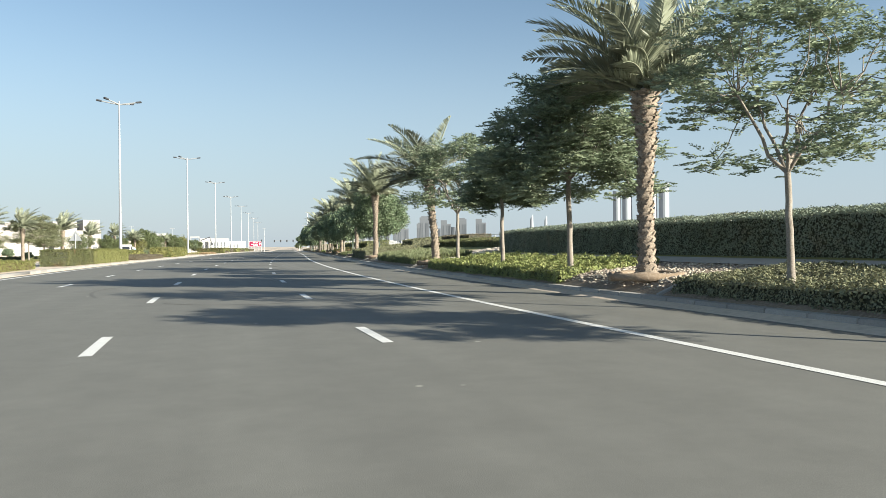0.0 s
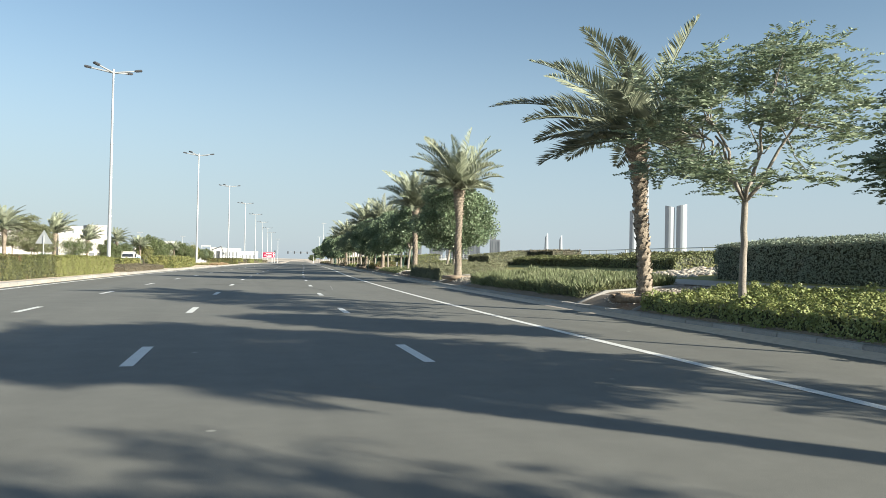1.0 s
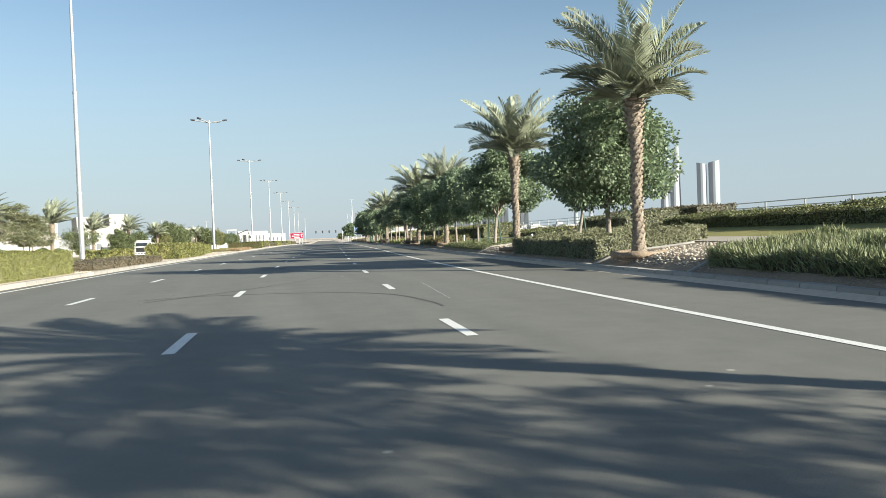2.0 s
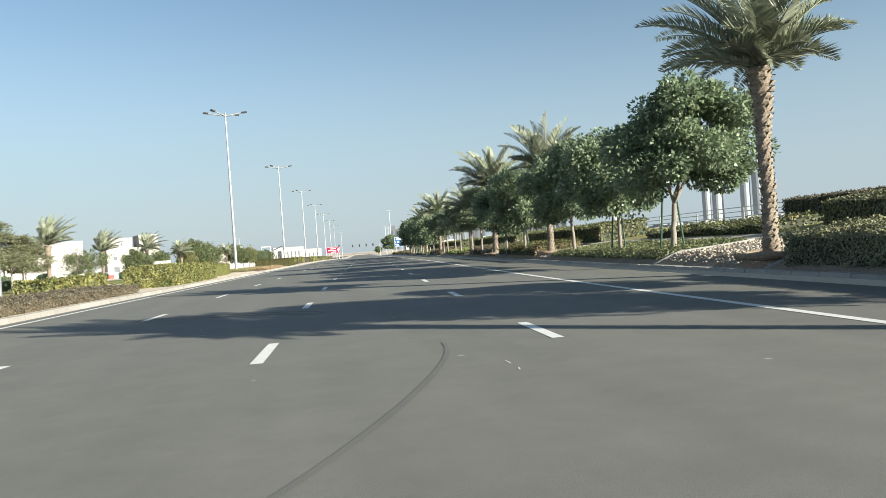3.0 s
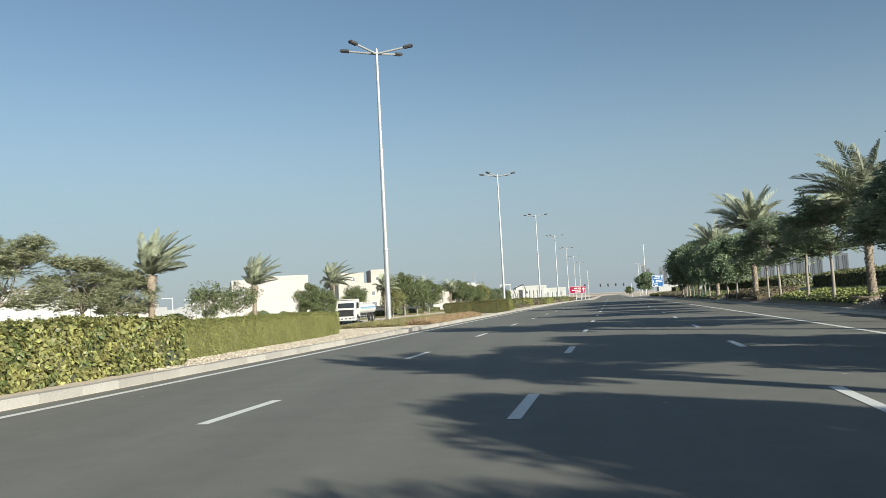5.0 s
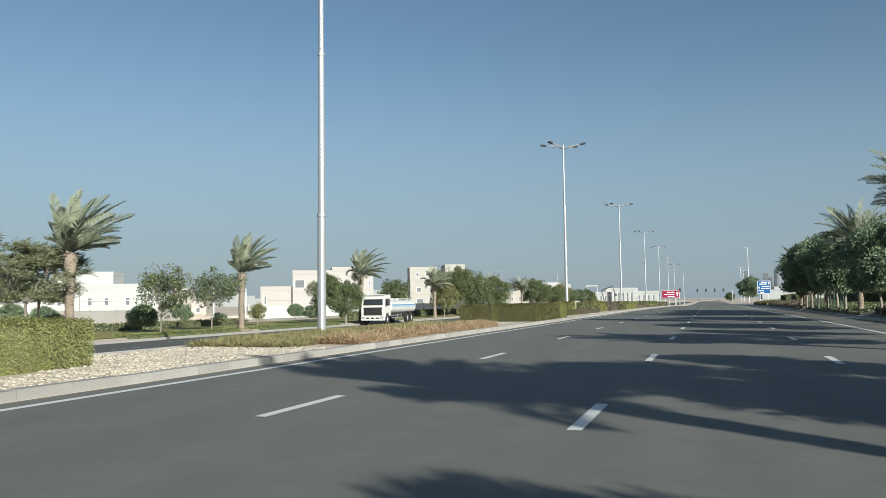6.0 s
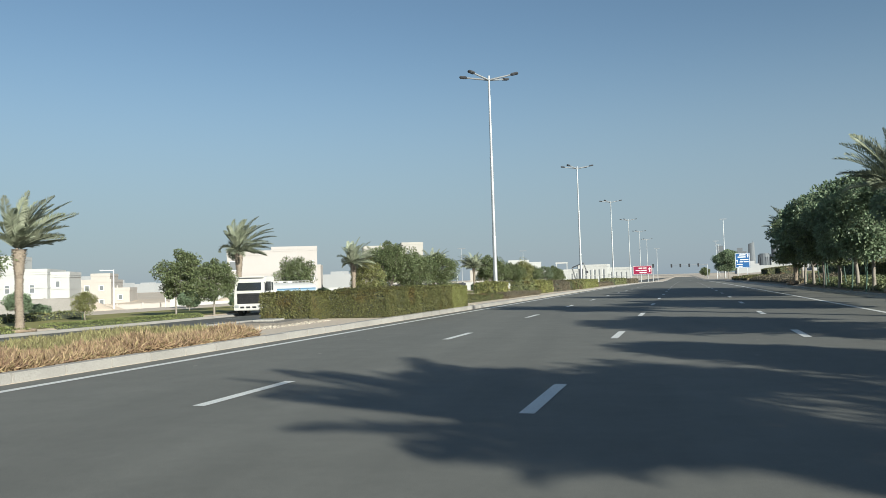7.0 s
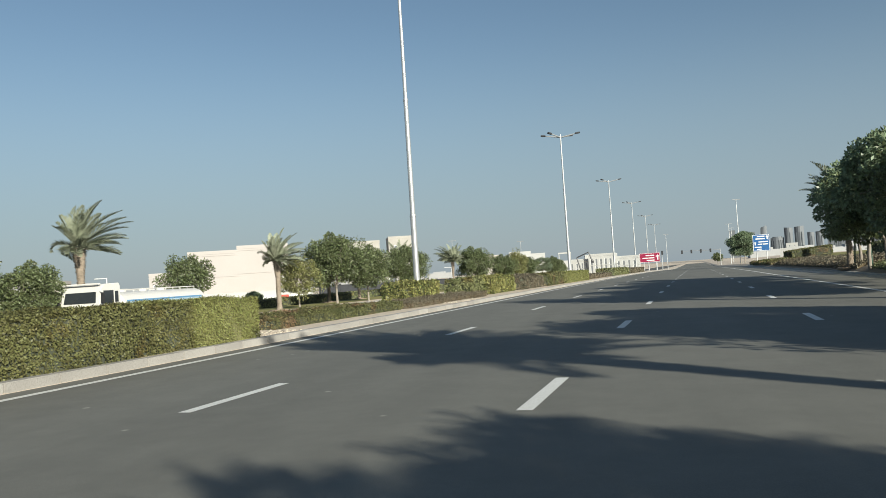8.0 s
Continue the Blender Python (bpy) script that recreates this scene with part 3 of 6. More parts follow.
def tree_kind(key, seed, feather, stem, height, width, r=0.09, dense=1.0, skew=(0, 0), loose=0.0, mat=None, dome=False, lean=0.0):
    """A tree's meshes: trunk with limbs, and a crown of many leaves gathered in clumps."""
    rng = np.random.default_rng(seed)
    wood = []
    fork = np.array([rng.normal(0, 0.05) + lean * 0.45, rng.normal(0, 0.05), stem])
    t = np.linspace(0, 1, 9)
    p = fork[None] * t[:, None]
    p[1:-1] += rng.normal(0, 0.009, (7, 3))
    p[0, 2] = -0.2
    wood.append(tube(p, r * (1.35 - 0.45 * t ** 0.4), 10))
    crown_h = height - stem
    clumps = []
    n = 78 if dome else 40 if feather else 56
    for i in range(n):
        a = i * 2.39996 + rng.normal(0, 0.25)
        if dome:
            h = rng.random() ** 1.25
            rr = width / 2 * math.sqrt(1 - 0.92 * h * h) * rng.random() ** 0.42
        elif feather:
            h = rng.uniform(0.12, 1.0)
            prof = math.sin(math.pi * min(1, 0.22 + 0.66 * h)) ** 0.6
            rr = width / 2 * prof * math.sqrt(rng.uniform(0.10, 1.0))
        else:
            h = rng.uniform(0.0, 0.97)
            prof = math.sqrt(max(0.02, 1 - abs(2 * h - 0.86) ** 2.6 / 1.15))
            rr = width / 2 * prof * rng.uniform(0.20, 1.0) ** 0.5 * rng.uniform(0.9, 1.08)
        c = np.array([rr * math.cos(a) + skew[0] * h + lean, rr * math.sin(a) + skew[1] * h, stem + (0.02 + 0.90 * h - 0.24 * (2 * rr / width) ** 2 * (1 - h) if dome else -0.05 + h if feather else 0.13 + 0.80 * h) * crown_h])
        clumps.append(c)
    clumps = np.array(clumps)
    main = []
    for j in range(6 if feather else 5):
        a = j * 2 * math.pi / 5.5 + rng.normal(0, 0.3)
        e = fork + np.array([math.cos(a) * width * 0.22 + lean * 0.5, math.sin(a) * width * 0.22, crown_h * rng.uniform(0.30, 0.6)])
        main.append(e)
        wood.append(limb(rng, fork, e, r * 0.62, r * 0.3))
    main = np.array(main)
    for c in clumps:
        e = main[np.argmin(np.linalg.norm(main - c, axis=1))]
        wood.append(limb(rng, e * 0.9 + fork * 0.1, c, r * 0.24, 0.008, 0.18))
    v, f = merge(wood)
    tr = raw("tree_trunk", v, f, True)
    tr.materials.append(BARK_TREE)
    vs = []
    if feather:
        for c in clumps:
            m = int(44 * dense)
            rad = width * rng.uniform(0.10, 0.17)
            q = unit(rng.normal(size=(m, 3))) * rng.random((m, 1)) ** 0.45
            base = c + q * np.array([rad, rad, rad * 0.42])
            out = base - (c - np.array([0, 0, 0.3 * crown_h]))
            out[:, 2] *= 0.25
            d = unit(out + rng.normal(0, 0.35, (m, 3)) * np.array([1, 1, 0.35]))
            d[:, 2] -= 0.18
            d = unit(d)
            side = unit(np.cross(d, np.array([0, 0, 1.0])))
            L = rng.uniform(0.30, 0.52, m)
            for k in range(8):
                w = (k + 0.5) / 8
                for sg in (-1, 1):
                    b = base + d * (L * w)[:, None] - np.array([0, 0, 0.16]) * (L * w * w)[:, None]
                    dd = unit(side * sg + d * 0.5 + rng.normal(0, 0.10, (m, 3)))
                    vs.append(leaves(rng, b, dd, L * 0.36 * (1.15 - 0.5 * w), 0.037))
    else:
        for c in clumps:
            m = int(330 * dense)
            rad = width * rng.uniform(0.10, 0.185) * (1 + loose * rng.uniform(-0.4, 0.6))
            c = c + rng.normal(0, 0.25, 3) * loose * np.array([1, 1, 1.2])
            q = unit(rng.normal(size=(m, 3)))
            base = c + q * rad * rng.random((m, 1)) ** 0.30 * np.array([1, 1, 0.85])
            d = unit(q * 0.8 + rng.normal(0, 0.6, (m, 3)) + np.array([0, 0, -0.25]))
            vs.append(leaves(rng, base, d, rng.uniform(0.12, 0.21, m), rng.uniform(0.075, 0.125, m)))
    v, f = merge(vs)
    cr = raw("tree_crown", v, f)
    cr.materials.append(mat or (LEAF_FEATHER if feather else LEAF_ROUND))
    TREES[key] = (tr, cr)


tree_kind("feather_d", 6, True, 2.3, 5.7, 4.9, 0.072, 0.8)
tree_kind("loose_a", 43, False, 1.75, 4.7, 3.8, 0.08, 0.42, loose=0.6, mat=LEAF_LOOSE)
tree_kind("loose_c", 44, False, 1.55, 4.5, 3.4, 0.055, 0.20, skew=(0.7, 0), loose=1.1, mat=LEAF_LOOSE)
tree_kind("loose_d", 49, False, 2.2, 4.35, 2.9, 0.045, 0.17, skew=(0.5, 0), loose=1.1, mat=LEAF_LOOSE)
tree_kind("loose_b", 47, False, 1.4, 5.2, 4.4, 0.09, 0.85, loose=0.6, mat=LEAF_LOOSE)
tree_kind("lime_a", 63, False, 1.7, 4.4, 3.3, 0.07, 0.42, loose=0.9, mat=LEAF_LIME)
tree_kind("swept_a", 67, False, 1.5, 5.0, 3.0, 0.07, 0.5, skew=(0.9, 0), loose=0.7, mat=LEAF_LOOSE)
tree_kind("olive_a", 71, True, 2.2, 5.9, 5.4, 0.085, 1.5, skew=(0.5, 0), mat=LEAF_FEATHER_DRY)
tree_kind("olive_b", 73, True, 2.0, 5.2, 4.4, 0.085, 1.5, skew=(0.4, 0), mat=LEAF_FEATHER_DRY)
tree_kind("feather_b", 9, True, 2.15, 4.6, 3.6, 0.065, 1.1)
tree_kind("feather_c", 14, True, 2.0, 5.0, 4.2, 0.07, 1.25)
tree_kind("thick_a", 17, True, 2.6, 5.7, 4.6, 0.075, 1.4, dome=True)
tree_kind("thick_b", 19, True, 2.6, 4.3, 2.8, 0.068, 1.0, dome=True)
tree_kind("round_a", 21, False, 1.75, 6.9, 5.6, 0.115, 1.7, loose=0.15)
tree_kind("round_b", 27, False, 1.45, 4.9, 3.8, 0.075, 1.0, loose=0.3)
tree_kind("round_c", 33, False, 1.5, 5.5, 4.2, 0.08, 1.1, loose=0.3)
tree_kind("round_d", 35, False, 1.6, 5.8, 4.5, 0.09, 1.4, skew=(0.4, 0), loose=0.3, lean=0.5)
tree_kind("round_e", 39, False, 1.9, 4.3, 2.9, 0.065, 0.85, skew=(0.3, 0), loose=0.3, lean=0.7)
tree_kind("small_round", 41, False, 1.3, 3.6, 3.0, 0.07, 0.55)


def tree(kind, s, off, turn, label, group, scale=1.0, stakes=0):
    ob = empty("street_tree" if "far" not in group else "verge_tree", spot(s, off, 0, turn) @ Matrix.Scale(scale, 4), label, "tree", group)
    link("trunk", TREES[kind][0], None, ob)
    link("crown", TREES[kind][1], None, ob)
    for k in range(stakes):
        bm = bmesh.new()
        a = turn * 0.1 + k * 2.6
        rod(bm, (0.42 * math.cos(a), 0.42 * math.sin(a), -0.1), (0.22 * math.cos(a), 0.22 * math.sin(a), 2.0), 0.035, 0.035, 8)
        part("stake", bm, STAKE, ob, "green support stake tied to the trunk")
    return ob


FEA = "slender street tree with feathery spreading crown"
RND = "clipped street tree with dense rounded dark crown"
ROW = "trees along the roadside"
NEAR_TREES = [
        ("feather_c", -6.4, 11.6, 150, FEA, 0.92, 0),
        ("feather_d", -0.4, 11.5, 30, FEA, 0.9, 0), ("thick_a", 8.5, 11.3, 80, "street tree with thick shady feathery crown", 1.05, 0), ("thick_b", 14.6, 11.4, 130, "street tree with thick shady feathery crown", 1.0, 0),
        ("feather_d", 20.3, 11.3, 200, FEA, 0.98, 0), ("round_a", 50.2, 12.1, 10, RND, 0.80, 1), ("round_e", 54.7, 12.5, 0, RND, 1.0, 1),
        ("round_d", 67.6, 11.9, 0, RND, 1.0, 2), ("round_c", 73.6, 12.1, 20, RND, 0.95, 2), ("round_b", 78.5, 11.5, 90, RND, 1.05, 0), ("round_c", 88.5, 11.2, 150, RND, 0.98, 2),
        ("round_b", 93.1, 10.9, 250, RND, 0.98, 1), ("thick_a", 103.0, 10.7, 70, FEA, 0.98, 0), ("thick_b", 107.8, 10.6, 120, FEA, 1.0, 0),
        ("feather_b", 117.5, 10.8, 40, FEA, 1.05, 0), ("thick_b", 122.4, 10.8, 190, FEA, 1.0, 0), ("feather_c", 128.6, 10.7, 220, FEA, 1.0, 0), ("feather_b", 131.2, 10.5, 310, FEA, 1.0, 0)]
ONWARD_TREES = [
        ("round_c", 142.5, 10.3, 10, RND, 0.95, 1), ("round_b", 146.5, 10.2, 100, RND, 1.0, 0), ("round_c", 158.0, 10.1, 30, RND, 1.0, 1), ("round_b", 162.0, 10.2, 140, RND, 1.2, 2),
        ("loose_b", 165.8, 10.0, 260, "street tree with light green uneven crown", 1.0, 1), ("round_b", 170.2, 9.9, 200, RND, 1.2, 2), ("loose_b", 174.6, 9.9, 55, "street tree with light green uneven crown", 0.98, 1), ("round_b", 178.6, 9.9, 330, RND, 1.15, 1),
        ("round_b", 183.2, 10.4, 180, RND, 1.1, 1), ("round_b", 296.0, 10.6, 20, RND, 1.25, 0), ("round_c", 303.0, 10.2, 120, RND, 1.1, 0)]
for kind, s, off, turn, lab, sc, st in NEAR_TREES + ONWARD_TREES:
    tree(kind, s, off, turn, lab, ROW, sc, st)
FAR = "trees on the far verge"
OLV = "olive feathery tree leaning with the wind on the far verge"
LOS = "street tree with loose leafy crown on the far verge"
VERGE_TREES = [
        ("olive_b", 70.0, -35.0, 200, OLV, 1.1), ("olive_b", 88.0, -36.0, 20, OLV, 1.1), ("olive_b", 99.0, -36.5, 10, OLV, 1.0), ("olive_b", 107.5, -36.5, 190, OLV, 0.95), ("olive_a", 118.4, -35.0, 40, OLV, 1.22),
        ("olive_b", 126.2, -35.2, 300, OLV, 1.2), ("olive_a", 131.6, -36.0, 100, OLV, 0.96), ("feather_c", 133.6, -37.2, 10, FEA, 1.15), ("loose_c", 140.8, -34.1, 0, LOS, 1.0), ("loose_d", 146.2, -33.9, 0, LOS, 1.0)]
VERGE_TREES_BEYOND = [
        ("swept_a", 164.4, -34.4, 0, LOS, 0.92), ("loose_b", 168.0, -33.6, 220, LOS, 0.80), ("loose_a", 183.2, -34.6, 30, LOS, 0.98), ("lime_a", 197.5, -33.2, 80, "slim tree with sparse yellow-green crown on the far verge", 1.05), ("loose_b", 206.0, -33.6, 150, LOS, 1.35),
        ("loose_b", 213.0, -33.2, 240, LOS, 1.15), ("loose_b", 229.0, -34.8, 0, LOS, 1.22), ("loose_b", 258.0, -33.6, 60, LOS, 1.3), ("lime_a", 297.0, -35.5, 110, "slim tree with sparse yellow-green crown on the far verge", 1.5), ("loose_b", 288.0, -36.0, 50, LOS, 1.15),
        ("loose_b", 312.0, -36.4, 50, LOS, 1.15), ("feather_c", 330.0, -36.0, 200, FEA, 1.2), ("loose_b", 345.0, -36.0, 10, LOS, 1.2), ("loose_b", 365.0, -38.0, 70, LOS, 1.0), ("loose_b", 520.0, 11.0, 0, LOS, 1.05)]
for kind, s, off, turn, lab, sc in VERGE_TREES + VERGE_TREES_BEYOND:
    tree(kind, s, off, turn, lab, FAR, sc)

for s, off, turn in ((160.4, -39.0, 140),):
    tree("lime_a", s, off, turn, "thin young staked tree with sparse leaves on the far verge", FAR, 0.45, 1)
BSH = "loose dark green bush on the far verge"
for s, off, sc, turn in [(145.4, -39.6, 0.7, 0), (161.5, -44.0, 0.42, 130), (183.0, -41.0, 0.55, 200), (139.0, -41.5, 0.5, 270), (203.0, -41.5, 0.6, 20), (148.0, -52.0, 0.7, 30), (170.0, -55.0, 0.75, 70), (190.0, -52.0, 0.7, 10), (178.0, -43.0, 0.6, 100), (152.0, -60.0, 0.8, 210), (246.0, -40.0, 0.6, 90), (270.0, -40.0, 0.6, 160)]:
    ob = empty("bush", spot(s, off, -0.75 * sc, turn) @ Matrix.Scale(sc, 4), BSH, "bush", "bushes on the far verge")
    link("stems", TREES["small_round"][0], None, ob)
    link("foliage", TREES["small_round"][1], None, ob)

# ---------------- hedges and planting ----------------


def hedge(name, label, s0, s1, o0, o1, h, mat, core, leaf=0.085, density=330, seed=1, rough=0.05, dome=0.0, category="hedge", blades=False, shift=None, ridge=0.0, lump=0.035, plane=None):
    """A clipped hedge that follows the road: a solid core, mostly coloured dark as the shade between leaves, and a coat
    of leaves. o0, o1: near and far offsets.
    """
    rng = np.random.default_rng(seed)
    sm = (s0 + s1) / 2
    oc = (o0 + o1) / 2
    m = spot(sm, oc)
    ob = empty(name, m, label, category, "", "")
    inv = np.array(m.inverted())
    L, W = s1 - s0, abs(o1 - o0)
    lo, hi = min(o0, o1), max(o0, o1)

    def to_local(s, o, z):
        x, y = along(s, o + (shift(s) if shift else 0.0))
        g = ground_z(o, s)
        p = np.stack([x, y, g + z, np.ones_like(x)], -1)
        return (p @ inv.T)[:, :3]

    def crest(s, o):
        q = (o - lo) / W
        hh = h * (1 - dome * (2 * q - 1) ** 2) * (1 + rough * (np.sin(s * 1.7 + seed) * 0.6 + np.sin(s * 4.1 + o * 3.0 + seed) * 0.4))
        if plane is not None:
            # a top clipped to one even slope over uneven ground
            hh = np.maximum(hh - h + ground_z(np.full_like(o, lo), s) + h + plane * (o - lo) - ground_z(o, s), 0.08)
        return hh + ridge * h * (np.sin(o * 4.2 + 0.8 * np.sin(s * 1.3 + seed)) * np.sin(s * 2.6 + 1.5 * o + seed) + 0.5 * np.sin(o * 3.1 + seed))
    ns, no = max(3, int(L / 0.5)), max(3, int(W / 0.4) + 1)
    # core, a little inside the coat
    ins = min(0.07, W * 0.1)
    S, O = np.meshgrid(np.linspace(s0 + ins, s1 - ins, ns), np.linspace(lo + ins, hi - ins, no), indexing="ij")
    top = to_local(S.ravel(), O.ravel(), (crest(S, O) - ins * 1.1).ravel())
    bot = to_local(S.ravel(), O.ravel(), np.full(S.size, -0.25))
    i, j = np.meshgrid(np.arange(ns - 1), np.arange(no - 1), indexing="ij")
    f = [np.stack([i * no + j, (i + 1) * no + j, (i + 1) * no + j + 1, i * no + j + 1], -1).reshape(-1, 4)]
    k = ns * no
    ii, jj = np.arange(ns - 1), np.arange(no - 1)
    for col in (0, no - 1):
        f.append(np.stack([ii * no + col, (ii + 1) * no + col, k + (ii + 1) * no + col, k + ii * no + col], -1))
    for row in (0, ns - 1):
        f.append(np.stack([row * no + jj, row * no + jj + 1, k + row * no + jj + 1, k + row * no + jj], -1))
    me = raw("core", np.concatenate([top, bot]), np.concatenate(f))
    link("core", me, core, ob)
    # coat
    P, N = [], []
    area_top, area_side, area_end = L * W, L * h, W * h
    n = int(area_top * density)
    s, o = rng.uniform(s0, s1, n), rng.uniform(lo, hi, n)
    P.append(to_local(s, o, crest(s, o) + rng.normal(0, 0.025, n)))
    N.append(np.tile([0, 0, 1.0], (n, 1)))
    for oo, sg in ((lo, -1), (hi, 1)):
        n = int(area_side * density)
        s, z = rng.uniform(s0, s1, n), rng.random(n) ** 0.9
        bulge = 0.05 * np.sin(s * 2.3 + seed * sg) + 0.03 * np.sin(s * 6 + z * 5)
        P.append(to_local(s, oo + sg * (bulge * 0.5 + rng.normal(0, 0.015, n)), z * crest(s, np.full(n, oo))))
        N.append(np.tile([sg * 1.0, 0, 0.15], (n, 1)))
    for so, sg in ((s0, -1), (s1, 1)):
        n = int(area_end * density)
        o, z = rng.uniform(lo, hi, n), rng.random(n)
        P.append(to_local(so + sg * rng.normal(0, 0.03, n), o, z * crest(np.full(n, so), o)))
        N.append(np.tile([0, sg * 1.0, 0.15], (n, 1)))
    P, N = np.concatenate(P), np.concatenate(N)
    n = len(P)
    # clumps of shoots swell the clipped faces a little
    wave = unit(rng.normal(size=(7, 3))) * (2 * math.pi / (rng.uniform(0.24, 0.6, (7, 1)) * (1 + 4 * leaf)))
    turn = P @ wave.T + rng.uniform(0, 6.3, 7)
    loft = lump * (0.3 + 0.7 * N[:, 2])
    swell = loft * np.sin(turn).sum(1) / 2.6
    slope = loft[:, None] * (np.cos(turn) @ wave) / 2.6
    P = P + N * swell[:, None]
    face = unit(N - (slope - N * (slope * N).sum(1, keepdims=True)))
    if blades:
        d = unit(N * 0.35 + np.array([0, 0, 0.9 * blades]) + rng.normal(0, 0.45, (n, 3)))
        v, f = leaves(rng, P - N * 0.05, d, rng.uniform(0.6, 1.3, n) * leaf * 2.4, leaf * 0.28, 0.12)
    else:
        look_out = unit(face + rng.normal(0, 0.34, (n, 3)))
        d = unit(np.cross(look_out, rng.normal(size=(n, 3))) + look_out * 0.18)
        v, f = leaves(rng, P - N * 0.03, d, rng.uniform(0.75, 1.3, n) * leaf * 1.1, leaf * 0.72, 0.12, look_out)
    me = raw("leaves", v, f)
    link("leaves", me, mat, ob)
    return ob


# median, from the start of the walk onward (offsets negative)
GH = "clipped box hedge of small green leaves on the median"
LOW = "low grey-green clipped shrub bed on the median"
hedge("hedge", "tall dark clipped hedge on the median", 41.2, 48.4, -8.9, -10.6, 1.05, LEAF_HEDGE_RED, HEDGE_SHADE_CORE, seed=2, density=700, leaf=0.06)
hedge("hedge", "olive clipped hedge of fine leaves on the median", 48.5, 60.6, -8.75, -10.6, 1.05, LEAF_OLIVE, OLIVE_CORE, seed=3, density=800, leaf=0.05)
hedge("shrub_bed", LOW, 24.0, 35.4, -9.2, -11.2, 0.5, LEAF_OLIVE, DRY_CORE, seed=4, density=500, leaf=0.06)
hedge("shrub_bed", LOW, 62.5, 77.4, -8.45, -11.3, 0.42, LEAF_GREY, DRY_CORE, seed=5, density=900, leaf=0.055, rough=0.12, dome=0.1)
hedge("hedge", "yellow-green variegated hedge of broad leaves", 75.0, 82.6, -11.5, -12.6, 0.85, LEAF_YELLOW, HEDGE_SHADE_CORE, seed=6, density=420, leaf=0.11)
hedge("hedge", "yellow-green variegated hedge of broad leaves", 83.9, 95.5, -8.65, -11.0, 1.08, LEAF_YELLOW, HEDGE_SHADE_CORE, seed=7, density=620, leaf=0.105, rough=0.05, lump=0.065)
hedge("hedge", "olive clipped hedge of fine leaves on the median", 96.2, 109.8, -9.7, -11.8, 0.97, LEAF_OLIVE, OLIVE_CORE, seed=8, density=1900, leaf=0.036, rough=0.04, dome=0.06, lump=0.03, shift=lambda s: -0.06 * (s - 102.0))
hedge("fern_bed", "dry rust-brown fern bed beside the kerb", 117.3, 132.2, -8.12, -9.4, 0.17, LEAF_DRY, DRY_CORE, seed=9, density=1500, leaf=0.075, rough=0.5, dome=0.5, category="shrub bed", blades=0.3)
hedge("grass_bed", "dry yellowish grass bed on the median", 115.6, 133.0, -9.3, -12.5, 0.15, LEAF_DRYGREEN, DRY_CORE, seed=10, density=1000, leaf=0.065, rough=0.4, dome=0.2, category="shrub bed", blades=0.3)
hedge("hedge", GH, 138.9, 141.3, -10.25, -12.15, 0.95, LEAF_HEDGE_DARK, HEDGE_SHADE_CORE, seed=11, density=1700, leaf=0.05, lump=0.025)
hedge("hedge", "dark bronze-tinged clipped hedge on the median", 140.2, 147.8, -8.16, -10.4, 0.97, LEAF_HEDGE_DARK, HEDGE_SHADE_CORE, seed=12, density=1900, leaf=0.044, lump=0.024)
hedge("hedge", "olive clipped hedge of fine leaves on the median", 147.8, 150.2, -8.14, -10.4, 0.97, LEAF_OLIVE, OLIVE_CORE, seed=13, density=2600, leaf=0.036, lump=0.02)
hedge("shrub_bed", "low dark green clipped shrub bed on the median", 152.5, 162.0, -9.2, -12.0, 0.33, LEAF_HEDGE_RED, HEDGE_SHADE_CORE, seed=14, density=900, leaf=0.05, rough=0.1)
hedge("shrub_bed", LOW, 162.2, 173.5, -8.9, -11.0, 0.28, LEAF_GREY, DRY_CORE, seed=22, density=700, leaf=0.05, rough=0.1)
hedge("hedge", "yellow-green variegated hedge of broad leaves", 168.4, 172.4, -11.2, -12.7, 0.98, LEAF_YELLOW, HEDGE_SHADE_CORE, seed=15, density=420, leaf=0.11, lump=0.06)
hedge("hedge", "dark green variegated hedge of broad leaves", 173.7, 176.4, -9.9, -11.3, 0.98, LEAF_HEDGE, HEDGE_SHADE_CORE, seed=16, density=420, leaf=0.11, lump=0.06)
hedge("hedge", "yellow-green variegated hedge of broad leaves", 176.4, 182.4, -9.5, -11.2, 0.98, LEAF_YELLOW, HEDGE_SHADE_CORE, seed=23, density=420, leaf=0.11, lump=0.06)
hedge("hedge", "greyish rounded hedge on the median", 184.0, 190.8, -9.2, -11.2, 0.98, LEAF_GREY, HEDGE_SHADE_CORE, seed=17, density=260, leaf=0.09, dome=0.25)
hedge("hedge", "dark bronze-tinged clipped hedge on the median", 191.6, 198.6, -9.0, -11.2, 0.95, LEAF_HEDGE_RED, HEDGE_SHADE_CORE, seed=24, density=220, leaf=0.1)
hedge("hedge", "olive clipped hedge of fine leaves on the median", 199.2, 213.0, -8.8, -11.0, 0.95, LEAF_OLIVE, OLIVE_CORE, seed=18, density=220, leaf=0.09)
hedge("shrub_bed", LOW, 215.0, 236.0, -9.0, -11.4, 0.5, LEAF_GREY, DRY_CORE, seed=19, density=130, leaf=0.1)
hedge("hedge", GH, 238.0, 262.0, -8.9, -11.2, 1.0, LEAF_HEDGE, HEDGE_SHADE_CORE, seed=20, density=110, leaf=0.13)
hedge("hedge", GH, 266.0, 300.0, -8.9, -11.2, 0.9, LEAF_GREY, HEDGE_SHADE_CORE, seed=21, density=90, leaf=0.14)
